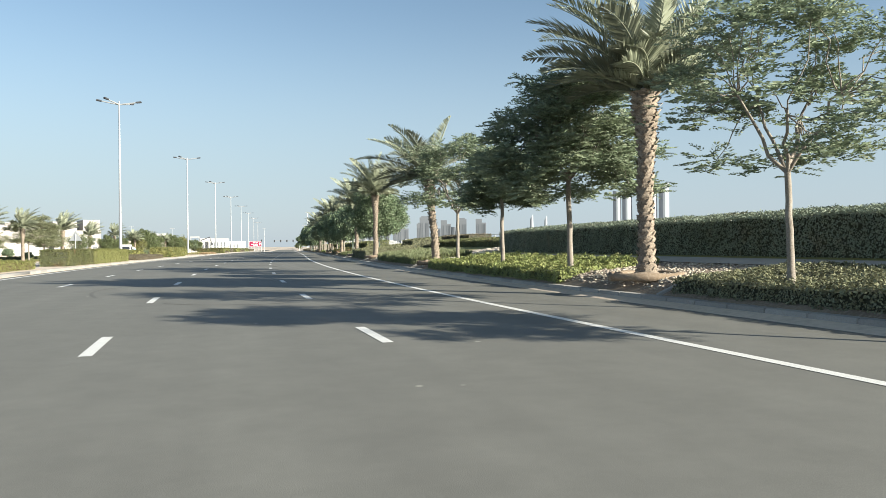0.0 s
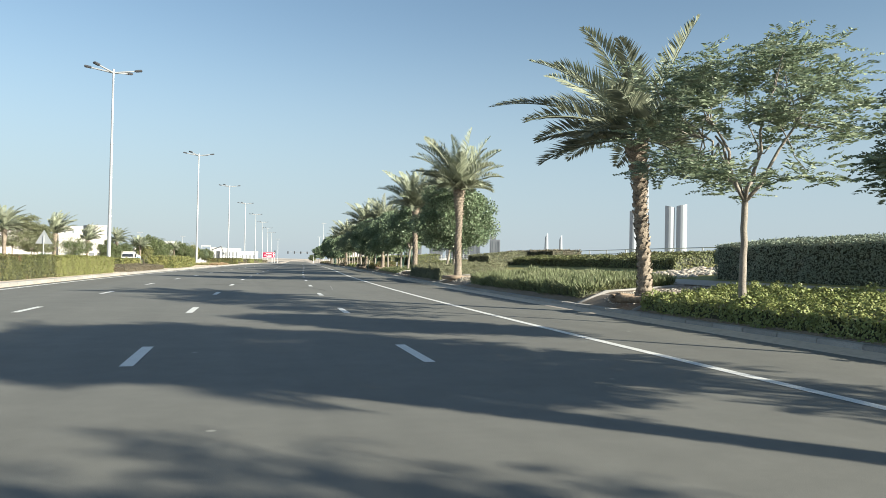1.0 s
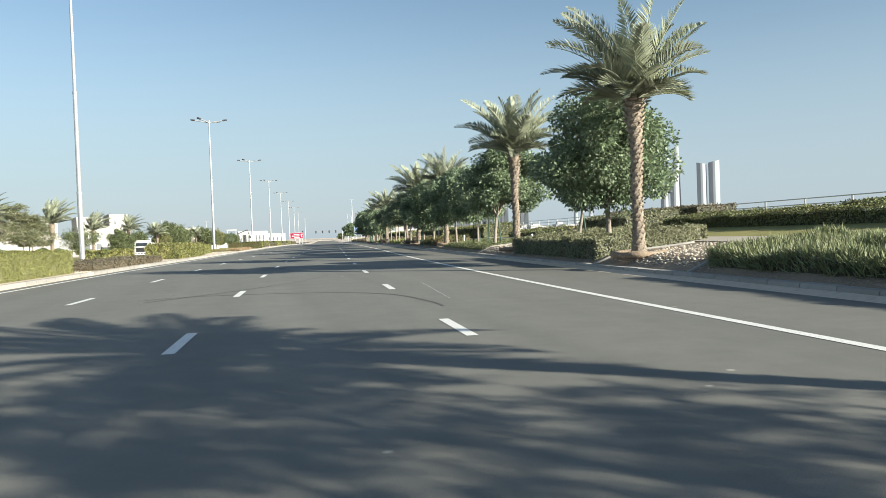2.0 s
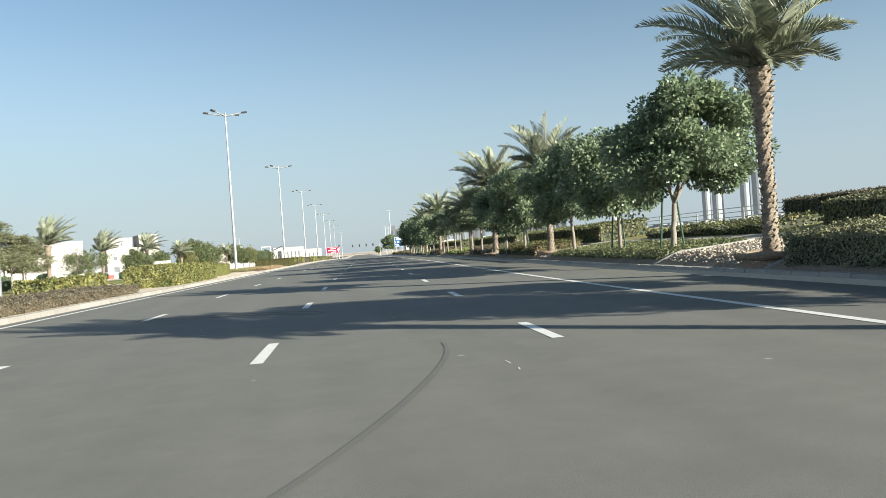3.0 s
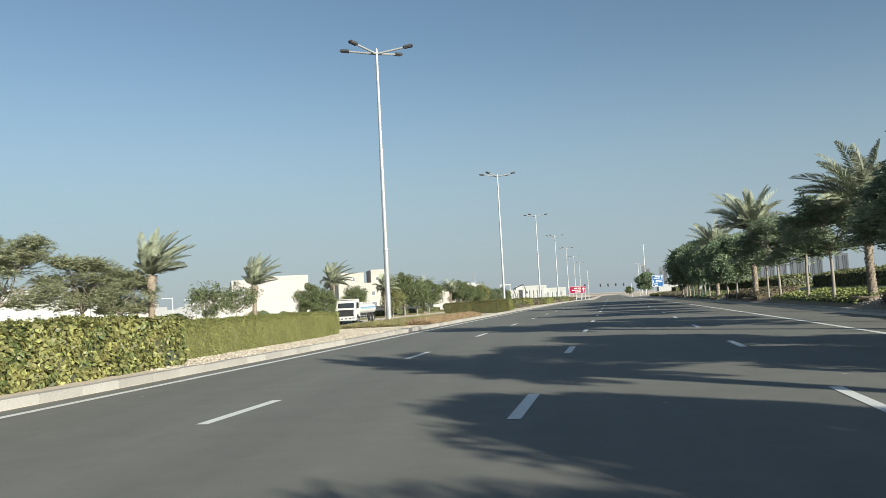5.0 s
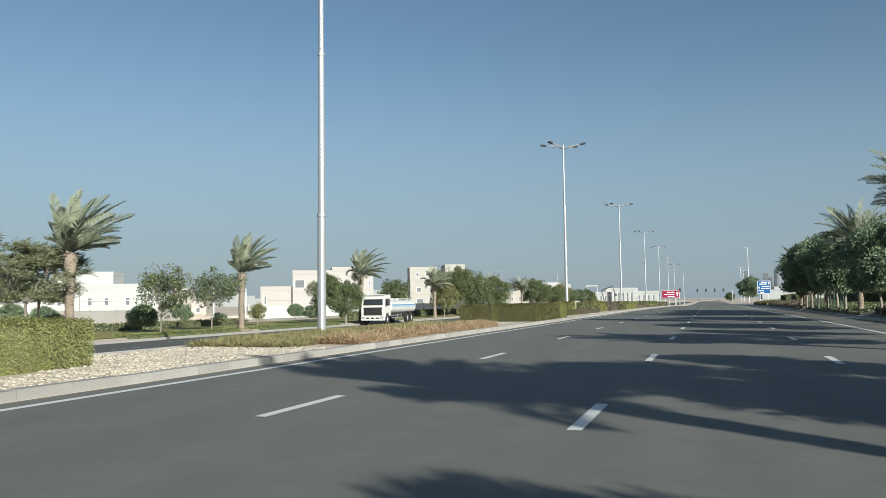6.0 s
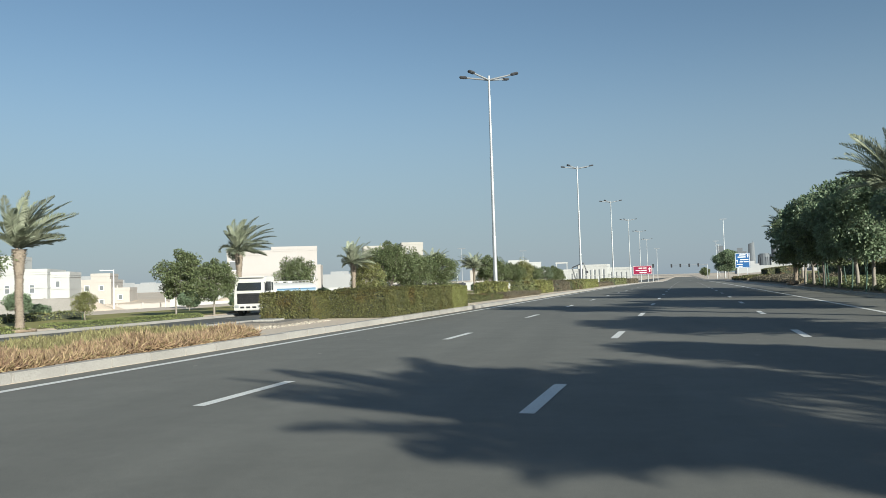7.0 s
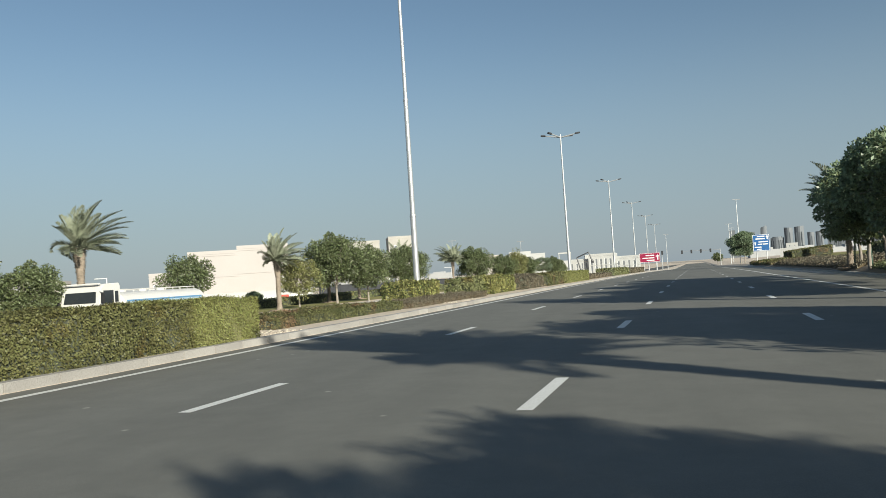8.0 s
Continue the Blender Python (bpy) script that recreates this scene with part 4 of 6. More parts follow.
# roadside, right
hedge("ground_cover", "bright green clipped ground cover under the trees", 8.0, 23.6, 10.75, 13.9, 0.36, LEAF_COVER, HEDGE_SHADE_CORE, seed=30, density=1100, leaf=0.058, rough=0.08, ridge=0.10, lump=0.075, plane=0.10, category="ground cover")
hedge("shrub_bed", "low grey-green shrub bed beside the kerb", -5.0, 2.4, 10.8, 13.9, 0.36, LEAF_BOX, HEDGE_SHADE_CORE, seed=31, density=1000, leaf=0.05, rough=0.12, ridge=0.05, plane=0.09)
hedge("shrub_bed", "tufted green ornamental grass bed beside the kerb", 27.8, 41.2, 10.95, 14.0, 0.36, LEAF_GRASSY, HEDGE_SHADE_CORE, seed=32, density=520, leaf=0.10, rough=0.2, blades=True, ridge=0.10, plane=0.095)
hedge("hedge", "boxy olive hedge under round trees at the kerb", 48.3, 59.0, 10.9, 14.8, 0.72, LEAF_BOX, HEDGE_SHADE_CORE, seed=33, density=1150, leaf=0.055, rough=0.05, ridge=0.06, lump=0.065, plane=0.075)
hedge("hedge", "tall dark clipped hedge behind the walkway", -3.0, 28.6, 15.9, 18.6, 1.12, LEAF_TALL, HEDGE_SHADE_CORE, seed=34, density=720, leaf=0.056, rough=0.03, lump=0.02)
hedge("hedge", "boxy clipped hedge behind the walkway", 59.5, 66.5, 16.6, 19.4, 0.85, LEAF_BOX, HEDGE_SHADE_CORE, seed=35, density=420, leaf=0.075, rough=0.06)
hedge("hedge", "low dark clipped hedge on the slope", 35.4, 59.0, 18.2, 20.0, 0.5, LEAF_HEDGE, HEDGE_SHADE_CORE, seed=36, density=420, leaf=0.07, rough=0.1)
hedge("hedge", "low dark clipped hedge on the slope", 40.0, 54.0, 24.0, 26.0, 0.6, LEAF_HEDGE, HEDGE_SHADE_CORE, seed=49, density=140, leaf=0.11, rough=0.08)
hedge("ground_cover", "low green lawn planting beside the kerb", 66.5, 81.2, 10.95, 14.0, 0.12, LEAF_GRASSY, HEDGE_SHADE_CORE, seed=37, density=420, leaf=0.07, rough=0.25, category="ground cover")
hedge("shrub_bed", "reddish-green shrub bed beside the kerb", 84.6, 96.4, 10.9, 13.6, 0.42, LEAF_HEDGE_RED, DRY_CORE, seed=38, density=240, leaf=0.09, rough=0.2)
hedge("shrub_bed", "grey-green shrub bed beside the kerb", 99.0, 111.2, 10.75, 13.0, 0.42, LEAF_GREY, DRY_CORE, seed=39, density=240, leaf=0.09, rough=0.2)
hedge("ground_cover", "low green lawn planting beside the kerb", 113.8, 131.0, 10.6, 13.4, 0.18, LEAF_COVER, HEDGE_SHADE_CORE, seed=40, density=150, leaf=0.11, rough=0.2, category="ground cover")
hedge("shrub_bed", "grey-green shrub bed beside the kerb", 134.5, 149.0, 10.3, 13.0, 0.40, LEAF_GREY, DRY_CORE, seed=41, density=130, leaf=0.11, rough=0.2)
hedge("ground_cover", "low green lawn planting beside the kerb", 152.0, 179.0, 10.0, 13.2, 0.18, LEAF_GRASSY, HEDGE_SHADE_CORE, seed=42, density=110, leaf=0.12, rough=0.2, category="ground cover")
hedge("shrub_bed", "grey-green shrub bed beside the kerb", 182.0, 230.0, 9.9, 13.2, 0.22, LEAF_GREY, DRY_CORE, seed=43, density=150, leaf=0.11, rough=0.25, ridge=0.35, lump=0.08)
hedge("shrub_bed", "grey-green shrub bed beside the kerb", 234.0, 272.0, 9.9, 13.2, 0.32, LEAF_HEDGE_RED, DRY_CORE, seed=44, density=50, leaf=0.16, rough=0.3)
hedge("hedge", "tall dark clipped hedge behind the walkway", 84.7, 96.0, 14.7, 17.5, 0.95, LEAF_HEDGE, HEDGE_SHADE_CORE, seed=45, density=110, leaf=0.12)
hedge("hedge", "dark clipped hedge behind the walkway", 100.0, 108.0, 15.5, 18.0, 0.9, LEAF_HEDGE, HEDGE_SHADE_CORE, seed=46, density=110, leaf=0.12)
hedge("hedge", "dark clipped hedge behind the walkway", 114.0, 142.0, 15.6, 18.0, 0.9, LEAF_HEDGE, HEDGE_SHADE_CORE, seed=47, density=80, leaf=0.13)
hedge("hedge", "dark clipped hedge behind the walkway", 148.0, 205.0, 14.8, 17.0, 0.95, LEAF_HEDGE, HEDGE_SHADE_CORE, seed=48, density=60, leaf=0.16)
hedge("shrub_bed", "rows of low clipped shrubs on the slope", 68.5, 80.0, 15.6, 18.0, 0.35, LEAF_HEDGE, HEDGE_SHADE_CORE, seed=53, density=110, leaf=0.11, rough=0.25)
hedge("hedge", "long greyish clipped hedge at the top of the slope", 66.0, 81.0, 23.5, 26.0, 0.95, LEAF_GREY, HEDGE_SHADE_CORE, seed=54, density=140, leaf=0.11, rough=0.06)
for s0, s1, o0, o1 in ((236.0, 243.0, 14.6, 17.0), (246.0, 252.0, 16.0, 18.6), (258.0, 270.0, 15.0, 18.0)):
    hedge("hedge", "tall dark clipped hedge block near the junction", s0, s1, o0, o1, 1.15, LEAF_HEDGE_RED, HEDGE_SHADE_CORE, seed=int(s0), density=70, leaf=0.15, rough=0.06)
# far verge, left
hedge("edging_hedge", "low bright green edging hedge along the far kerb", 137.0, 150.0, -33.1, -34.7, 0.22, LEAF_COVER, HEDGE_SHADE_CORE, seed=55, density=420, leaf=0.06, rough=0.06, lump=0.01)
hedge("edging_hedge", "low bright green edging hedge along the far kerb", 152.0, 166.0, -33.1, -34.7, 0.24, LEAF_COVER, HEDGE_SHADE_CORE, seed=56, density=420, leaf=0.06, rough=0.06, lump=0.01)
hedge("hedge", "long low dark hedge along the far verge", 96.0, 165.0, -43.0, -44.6, 0.55, LEAF_HEDGE, HEDGE_SHADE_CORE, seed=50, density=60, leaf=0.16)
hedge("hedge", "long low dark hedge along the far verge", 182.0, 260.0, -39.5, -41.0, 0.9, LEAF_HEDGE, HEDGE_SHADE_CORE, seed=51, density=45, leaf=0.18)
tagged(link("verge_grass", strip("verge_grass", -90, 330, -48.0, -34.0, lambda o, s: ground_z(o, s) + 0.03, 3.0, 8), GRASS), "mown green grass verge beyond the far carriageway", "grass", kind="stuff")
tagged(link("lawn", strip("lawn", -60, 260, lambda s: kerb_r(s) + 5.1, 30.0, lambda o, s: ground_z(o, s) + 0.02, 3.0, 10), GRASS), "patchy green lawn beyond the walkway", "grass", kind="stuff")
tagged(link("planting_soil", strip("planting_soil", -60, 260, lambda s: kerb_r(s) + 0.25, lambda s: kerb_r(s) + 3.7, lambda o, s: ground_z(o, s) + 0.02, 2.0, 8), SOIL), "dry brown soil of the roadside planting bed", "soil", kind="stuff")
tagged(link("footpath", strip("footpath", -60, 260, lambda s: kerb_r(s) + 3.75, lambda s: kerb_r(s) + 4.95, lambda o, s: ground_z(o, s) + 0.05, 2.0, 3), PAVING), "pale paved footpath behind the planting", "path", kind="structure")
tagged(link("median_soil", strip("median_soil", -90, 420, -12.72, lambda s: kerb_l(s) - 0.27, lambda o, s: ground_z(o, s) + 0.02, 2.0, 6), SAND), "pale sandy soil of the median between shrub beds", "soil", kind="stuff")

# concrete edging across the planting, where one bed ends and the next begins


def bed_edging(s):
    o = np.linspace(10.65, 14.05, 9)
    rows = []
    for ds, dz in ((-0.06, -0.15), (-0.06, 0.07), (0.06, 0.07), (0.06, -0.15)):
        x, y = along(np.full(9, s + ds), o)
        rows.append(np.stack([x, y, ground_z(o, np.full(9, s)) + dz], -1))
    i = np.arange(8)
    f = [np.stack([k * 9 + i, k * 9 + i + 1, (k + 1) * 9 + i + 1, (k + 1) * 9 + i], -1) for k in range(3)]
    f.append(np.array([[0, 9, 18, 27], [8, 35, 26, 17]]))
    tagged(link("bed_edging", raw("bed_edging", np.concatenate(rows), np.concatenate(f)), CONCRETE), "low concrete edging across the planting bed", "edging", "edgings of the beds")


for s in (2.7, 23.85, 27.3, 41.6, 47.8, 59.4, 66.2):
    bed_edging(s)

# ---------------- lamps ----------------


def street_lamp(s, off, label):
    ob = empty("street_lamp", spot(s, off, 0.1, 0), label, "street lamp", "lamps on the median")
    H = 15.75
    bm = bmesh.new()
    rod(bm, (0, 0, 0), (0, 0, 4.2), 0.155, 0.142, 16)
    rod(bm, (0, 0, 4.2), (0, 0, 10.0), 0.128, 0.112, 16)
    rod(bm, (0, 0, 10.0), (0, 0, H + 0.25), 0.098, 0.075, 14)
    part("pole", bm, GALV, ob)
    for z, r in ((4.2, 0.162), (10.0, 0.134)):
        bm = bmesh.new()
        rod(bm, (0, 0, z - 0.06), (0, 0, z + 0.06), r, r - 0.012, 16)
        part("collar", bm, GALV, ob)
    bm = bmesh.new()
    box(bm, -0.24, 0.24, -0.24, 0.24, -0.25, 0.03, 0.012)
    part("base_plate", bm, GALV, ob)
    bm = bmesh.new()
    box(bm, -0.06, 0.06, -0.168, -0.146, 0.7, 1.25, 0.008)
    part("service_door", bm, GALV, ob)
    for ang, ln in ((8, 1.65), (188, 1.65), (58, 1.5), (238, 1.5)):
        a = radians(ang)
        d = Vector((math.cos(a), math.sin(a), 0))
        bm = bmesh.new()
        rod(bm, (0, 0, H - 0.05), d * ln + Vector((0, 0, H + 0.22)), 0.072, 0.06, 10)
        arm = part("arm", bm, GALV, ob)
        bm = bmesh.new()
        box(bm, 0.0, 0.56, -0.15, 0.15, -0.08, 0.09, 0.045)
        q = pose(*(d * (ln - 0.05) + Vector((0, 0, H + 0.22))), 0, -8, ang)
        head = part("lamp_head", bm, DARK_METAL, arm, "dark lamp head", q)
    return ob


for s in [23.2, 71.6] + [73.3 + k * 48.55 for k in range(1, 8)]:
    street_lamp(s, -11.65, "tall galvanised four-armed street lamp on the median")

# ---------------- loose stones ----------------


def stones(name, label, spans, n, size, seed):
    """Scattered pebbles: one mesh; spans are s0, s1, off0, off1."""
    rng = np.random.default_rng(seed)
    bm = bmesh.new()
    bmesh.ops.create_icosphere(bm, subdivisions=1, radius=1)
    bv = np.array([v.co for v in bm.verts])
    bf = np.array([[v.index for v in f.verts] for f in bm.faces])
    bm.free()
    area = np.array([(b - a) * abs(d - c) for a, b, c, d in spans])
    pick = rng.choice(len(spans), n, p=area / area.sum())
    sp = np.array(spans)[pick]
    s = sp[:, 0] + rng.random(n) * (sp[:, 1] - sp[:, 0])
    o = sp[:, 2] + rng.random(n) * (sp[:, 3] - sp[:, 2])
    x, y = along(s, o)
    z = ground_z(o, s) + 0.025
    sc = size * rng.uniform(0.5, 1.5, (n, 1)) * rng.uniform(0.7, 1.3, (n, 3)) * np.array([1, 1, 0.55])
    a = rng.uniform(0, 6.3, n)
    V = bv[None] * (1 + 0.12 * rng.normal(size=(n, len(bv), 1))) * sc[:, None, :]
    X = V[..., 0] * np.cos(a)[:, None] - V[..., 1] * np.sin(a)[:, None]
    Y = V[..., 0] * np.sin(a)[:, None] + V[..., 1] * np.cos(a)[:, None]
    V = np.stack([X + x[:, None], Y + y[:, None], V[..., 2] + z[:, None]], -1).reshape(-1, 3)
    F = (bf[None] + (np.arange(n) * len(bv))[:, None, None]).reshape(-1, 3)
    tagged(link(name, raw(name, V, F), STONE), label, "gravel", kind="stuff")


stones("median_gravel", "pale crushed stone mulch on the median", [(94, 116, -8.1, -9.7), (108.5, 115.8, -9.2, -12.5), (60.8, 62.4, -8.4, -12), (149.9, 152.4, -8.2, -12), (166, 170, -8.3, -12), (132.4, 138.8, -9.4, -10.2)], 12500, 0.034, 61)
stones("bed_gravel", "pale stone mulch round the palm feet", [(2.4, 9.4, 10.9, 14.5), (23.6, 26.6, 10.9, 14.6), (41, 47.2, 10.9, 14.5), (59, 66.5, 10.9, 15), (81, 84.6, 10.8, 14), (96.4, 99, 10.7, 13.5), (111, 114, 10.6, 13)], 6500, 0.038, 62)
stones("path_gravel", "pale stone heap beside the path", [(30.5, 34.6, 15.4, 19.0)], 520, 0.11, 63)

slab = empty("manhole_slab", spot(137.4, -10.75, 0.02, 6), "low broken concrete slab on the sandy median", "slab")
bm = bmesh.new()
box(bm, -0.75, 0.75, -1.3, 1.1, -0.2, 0.09, 0.03)
box(bm, -0.45, 0.85, 1.12, 1.7, -0.2, 0.06, 0.03)
part("slab", bm, OLD_SLAB, slab)
bm = bmesh.new()
box(bm, -0.4, 0.3, -0.7, 0.1, 0.10, 0.16, 0.015)
part("cover", bm, GREY_WALL, slab, "grey pit cover")

# ---------------- water truck ----------------


def wheel(parent, x, y, r=0.52, w=0.32):
    bm = bmesh.new()
    prof = [(r * 0.62, -w / 2), (r * 0.94, -w / 2), (r, -w * 0.36), (r, w * 0.36), (r * 0.94, w / 2), (r * 0.62, w / 2)]
    n = 24
    rings = [[bm.verts.new((ax, rr * math.cos(2 * math.pi * i / n), rr * math.sin(2 * math.pi * i / n))) for i in range(n)] for rr, ax in prof]
    for q in range(len(prof)):
        a, b = rings[q], rings[(q + 1) % len(prof)]
        for i in range(n):
            bm.faces.new((a[i], a[(i + 1) % n], b[(i + 1) % n], b[i]))
    wh = part("wheel", bm, RUBBER, parent, "", pose(x, y, r))
    bm = bmesh.new()
    sg = 1 if x > 0 else -1
    rod(bm, (-w * 0.3, 0, 0), (w * 0.3, 0, 0), r * 0.63, r * 0.63, 20)
    rod(bm, (sg * w * 0.28, 0, 0), (sg * w * 0.48, 0, 0), r * 0.30, r * 0.22, 12)
    part("rim", bm, GALV, wh)


def water_truck(m):
    """Front faces -y; 2.5 m wide, about 9 m long."""
    ob = empty("water_truck", m, "white water tanker truck with blue stripe parked on the far carriageway", "truck")
    bm = bmesh.new()
    prof = [(-4.25, 0.75), (-4.30, 1.35), (-4.22, 1.75), (-4.02, 2.72), (-3.80, 2.90), (-2.55, 2.95), (-2.45, 2.80), (-2.45, 0.85), (-2.75, 0.85), (-2.85, 1.12), (-3.75, 1.12), (-3.85, 0.75)]
    vs = [[bm.verts.new((sx, y, z)) for y, z in prof] for sx in (-1.22, 1.22)]
    for i in range(len(prof)):
        j = (i + 1) % len(prof)
        bm.faces.new((vs[0][i], vs[0][j], vs[1][j], vs[1][i]))
    bm.faces.new(list(reversed(vs[0])))
    bm.faces.new(vs[1])
    bmesh.ops.recalc_face_normals(bm, faces=bm.faces)
    bmesh.ops.bevel(bm, geom=list(bm.edges), offset=0.035, segments=2, affect='EDGES')
    cab = part("cab", bm, TRUCK_WHITE, ob)
    bm = bmesh.new()
    v = [bm.verts.new(c) for c in ((-1.0, -4.240, 1.92), (1.0, -4.240, 1.92), (0.95, -4.115, 2.50), (-0.95, -4.115, 2.50), (-1.0, -4.190, 1.92), (1.0, -4.190, 1.92), (0.95, -4.065, 2.50), (-0.95, -4.065, 2.50))]
    for f in ((0, 1, 2, 3), (4, 7, 6, 5), (0, 4, 5, 1), (1, 5, 6, 2), (2, 6, 7, 3), (3, 7, 4, 0)):
        bm.faces.new([v[i] for i in f])
    part("windscreen", bm, GLASS, cab, "dark windscreen glass")
    for sx in (-0.5, 0.35):
        bm = bmesh.new()
        rod(bm, (sx, -4.262, 1.90), (sx + 0.42, -4.20, 2.22), 0.012, 0.010, 6)
        part("wiper", bm, TRUCK_DARK, cab)
    for sx in (-1, 1):
        bm = bmesh.new()
        box(bm, sx * 1.235 - 0.012, sx * 1.235 + 0.012, -3.85, -3.05, 1.85, 2.55, 0.006)
        part("side_window", bm, GLASS, cab, "dark side window glass")
        bm = bmesh.new()
        box(bm, sx * 1.235 - 0.01, sx * 1.235 + 0.01, -2.93, -2.65, 1.9, 2.5, 0.005)
        part("rear_quarter_window", bm, GLASS, cab)
        bm = bmesh.new()
        box(bm, sx * 1.42 - 0.10, sx * 1.42 + 0.10, -4.20, -4.12, 1.85, 2.45, 0.03)
        rod(bm, (sx * 1.2, -4.1, 2.5), (sx * 1.42, -4.16, 2.4), 0.02)
        part("mirror", bm, TRUCK_DARK, cab)
        bm = bmesh.new()
        box(bm, sx * 0.95 - 0.17, sx * 0.95 + 0.17, -4.40, -4.34, 0.62, 0.82, 0.02)
        part("headlight", bm, LENS, ob)
    bm = bmesh.new()
    for k in range(5):
        box(bm, -0.86, 0.86, -4.335, -4.27, 0.98 + k * 0.135, 1.075 + k * 0.135, 0.012)
    box(bm, -0.95, 0.95, -4.30, -4.24, 0.92, 1.70, 0.02)
    part("grille", bm, TRUCK_DARK, cab, "dark slatted grille")
    bm = bmesh.new()
    box(bm, -1.22, 1.22, -4.37, -4.05, 0.42, 0.88, 0.05)
    part("bumper", bm, TRUCK_WHITE, ob)
    bm = bmesh.new()
    for k in (-0.5, 0.0, 0.5):
        box(bm, k - 0.16, k + 0.16, -4.385, -4.36, 0.58, 0.72, 0.01)
    part("bumper_vent", bm, TRUCK_DARK, ob)
    bm = bmesh.new()
    box(bm, -1.15, 1.15, -4.12, -3.92, 2.86, 2.96, 0.03)
    part("sun_visor", bm, TRUCK_WHITE, cab)
    bm = bmesh.new()
    for sx in (-0.42, 0.42):
        box(bm, sx - 0.05, sx + 0.05, -4.0, 6.1, 0.70, 0.95, 0.01)
    for y in (-2, -0.5, 1.2, 2.6, 5.6):
        box(bm, -0.45, 0.45, y - 0.05, y + 0.05, 0.72, 0.93, 0.01)
    part("chassis", bm, TRUCK_DARK, ob)
    n, secs = 32, [(-2.2, 0.90), (-2.1, 1.0), (6.0, 1.0), (6.12, 0.90)]
    bm = bmesh.new()
    rings = []
    for y, k in secs:
        ring = []
        for i in range(n):
            a = 2 * math.pi * i / n
            cx, cz = math.cos(a), math.sin(a)
            ring.append(bm.verts.new((1.2 * k * math.copysign(abs(cx) ** 0.75, cx), y, 1.72 + 0.72 * k * math.copysign(abs(cz) ** 0.75, cz))))
        rings.append(ring)
    for a, b in zip(rings, rings[1:]):
        for i in range(n):
            bm.faces.new((a[i], a[(i + 1) % n], b[(i + 1) % n], b[i]))
    bm.faces.new(list(reversed(rings[0])))
    bm.faces.new(rings[-1])
    bmesh.ops.recalc_face_normals(bm, faces=bm.faces)
    tank = part("tank", bm, TRUCK_WHITE, ob, "white oval water tank")
    for sx in (-1, 1):
        bm = bmesh.new()
        box(bm, sx * 1.205 - 0.01, sx * 1.205 + 0.01, -1.9, 5.7, 1.86, 1.96, 0.004)
        part("stripe", bm, TRUCK_BLUE, tank, "thin blue stripe")
        bm = bmesh.new()
        box(bm, sx * 1.205 - 0.01, sx * 1.205 + 0.01, -1.9, 5.7, 1.70, 1.852, 0.004)
        part("stripe", bm, TRUCK_PALE_BLUE, tank, "pale blue stripe band")
        bm = bmesh.new()
        rod(bm, (sx * 0.55, -2.0, 2.55), (sx * 0.55, 5.9, 2.55), 0.025)
        for y in np.linspace(-2.0, 5.9, 11):
            rod(bm, (sx * 0.55, y, 2.36), (sx * 0.55, y, 2.55), 0.018)
        part("walkway_rail", bm, TRUCK_WHITE, tank)
        bm = bmesh.new()
        for y in (-1.8, 0.0, 1.2):
            rod(bm, (sx * 1.12, y, 0.55), (sx * 1.12, y, 1.1), 0.02)
        for z in (0.58, 0.84):
            box(bm, sx * 1.12 - 0.02, sx * 1.12 + 0.02, -1.9, 1.3, z, z + 0.08, 0.008)
        part("side_guard", bm, GALV, ob)
        for y in (3.2, 4.6):
            bm = bmesh.new()
            for i in range(8):
                a0, a1 = math.pi * i / 8, math.pi * (i + 1) / 8
                box(bm, -0.16, 0.16, -0.13, 0.13, -0.012, 0.012)
                bmesh.ops.transform(bm, matrix=pose(sx * 1.05, y + 0.64 * math.cos((a0 + a1) / 2), 0.55 + 0.64 * math.sin((a0 + a1) / 2), math.degrees((a0 + a1) / 2) - 90), verts=bm.verts[-8:])
            part("mudguard", bm, TRUCK_DARK, ob)
    bm = bmesh.new()
    for y in (-0.8, 1.2, 3.0):
        rod(bm, (0, y, 2.38), (0, y, 2.55), 0.26, 0.24, 16)
    part("hatch", bm, TRUCK_WHITE, tank)
    bm = bmesh.new()
    box(bm, -1.1, -0.55, -1.5, -0.2, 0.5, 0.95, 0.06)
    part("fuel_tank", bm, GALV, ob)
    for sx in (-1.05, 1.05):
        wheel(ob, sx, -3.30)
        wheel(ob, sx, 3.2)
        wheel(ob, sx, 4.6)
    return ob


water_truck(spot(173.0, -31.2, 0.05, 4) @ Matrix.Scale(1.03, 4))

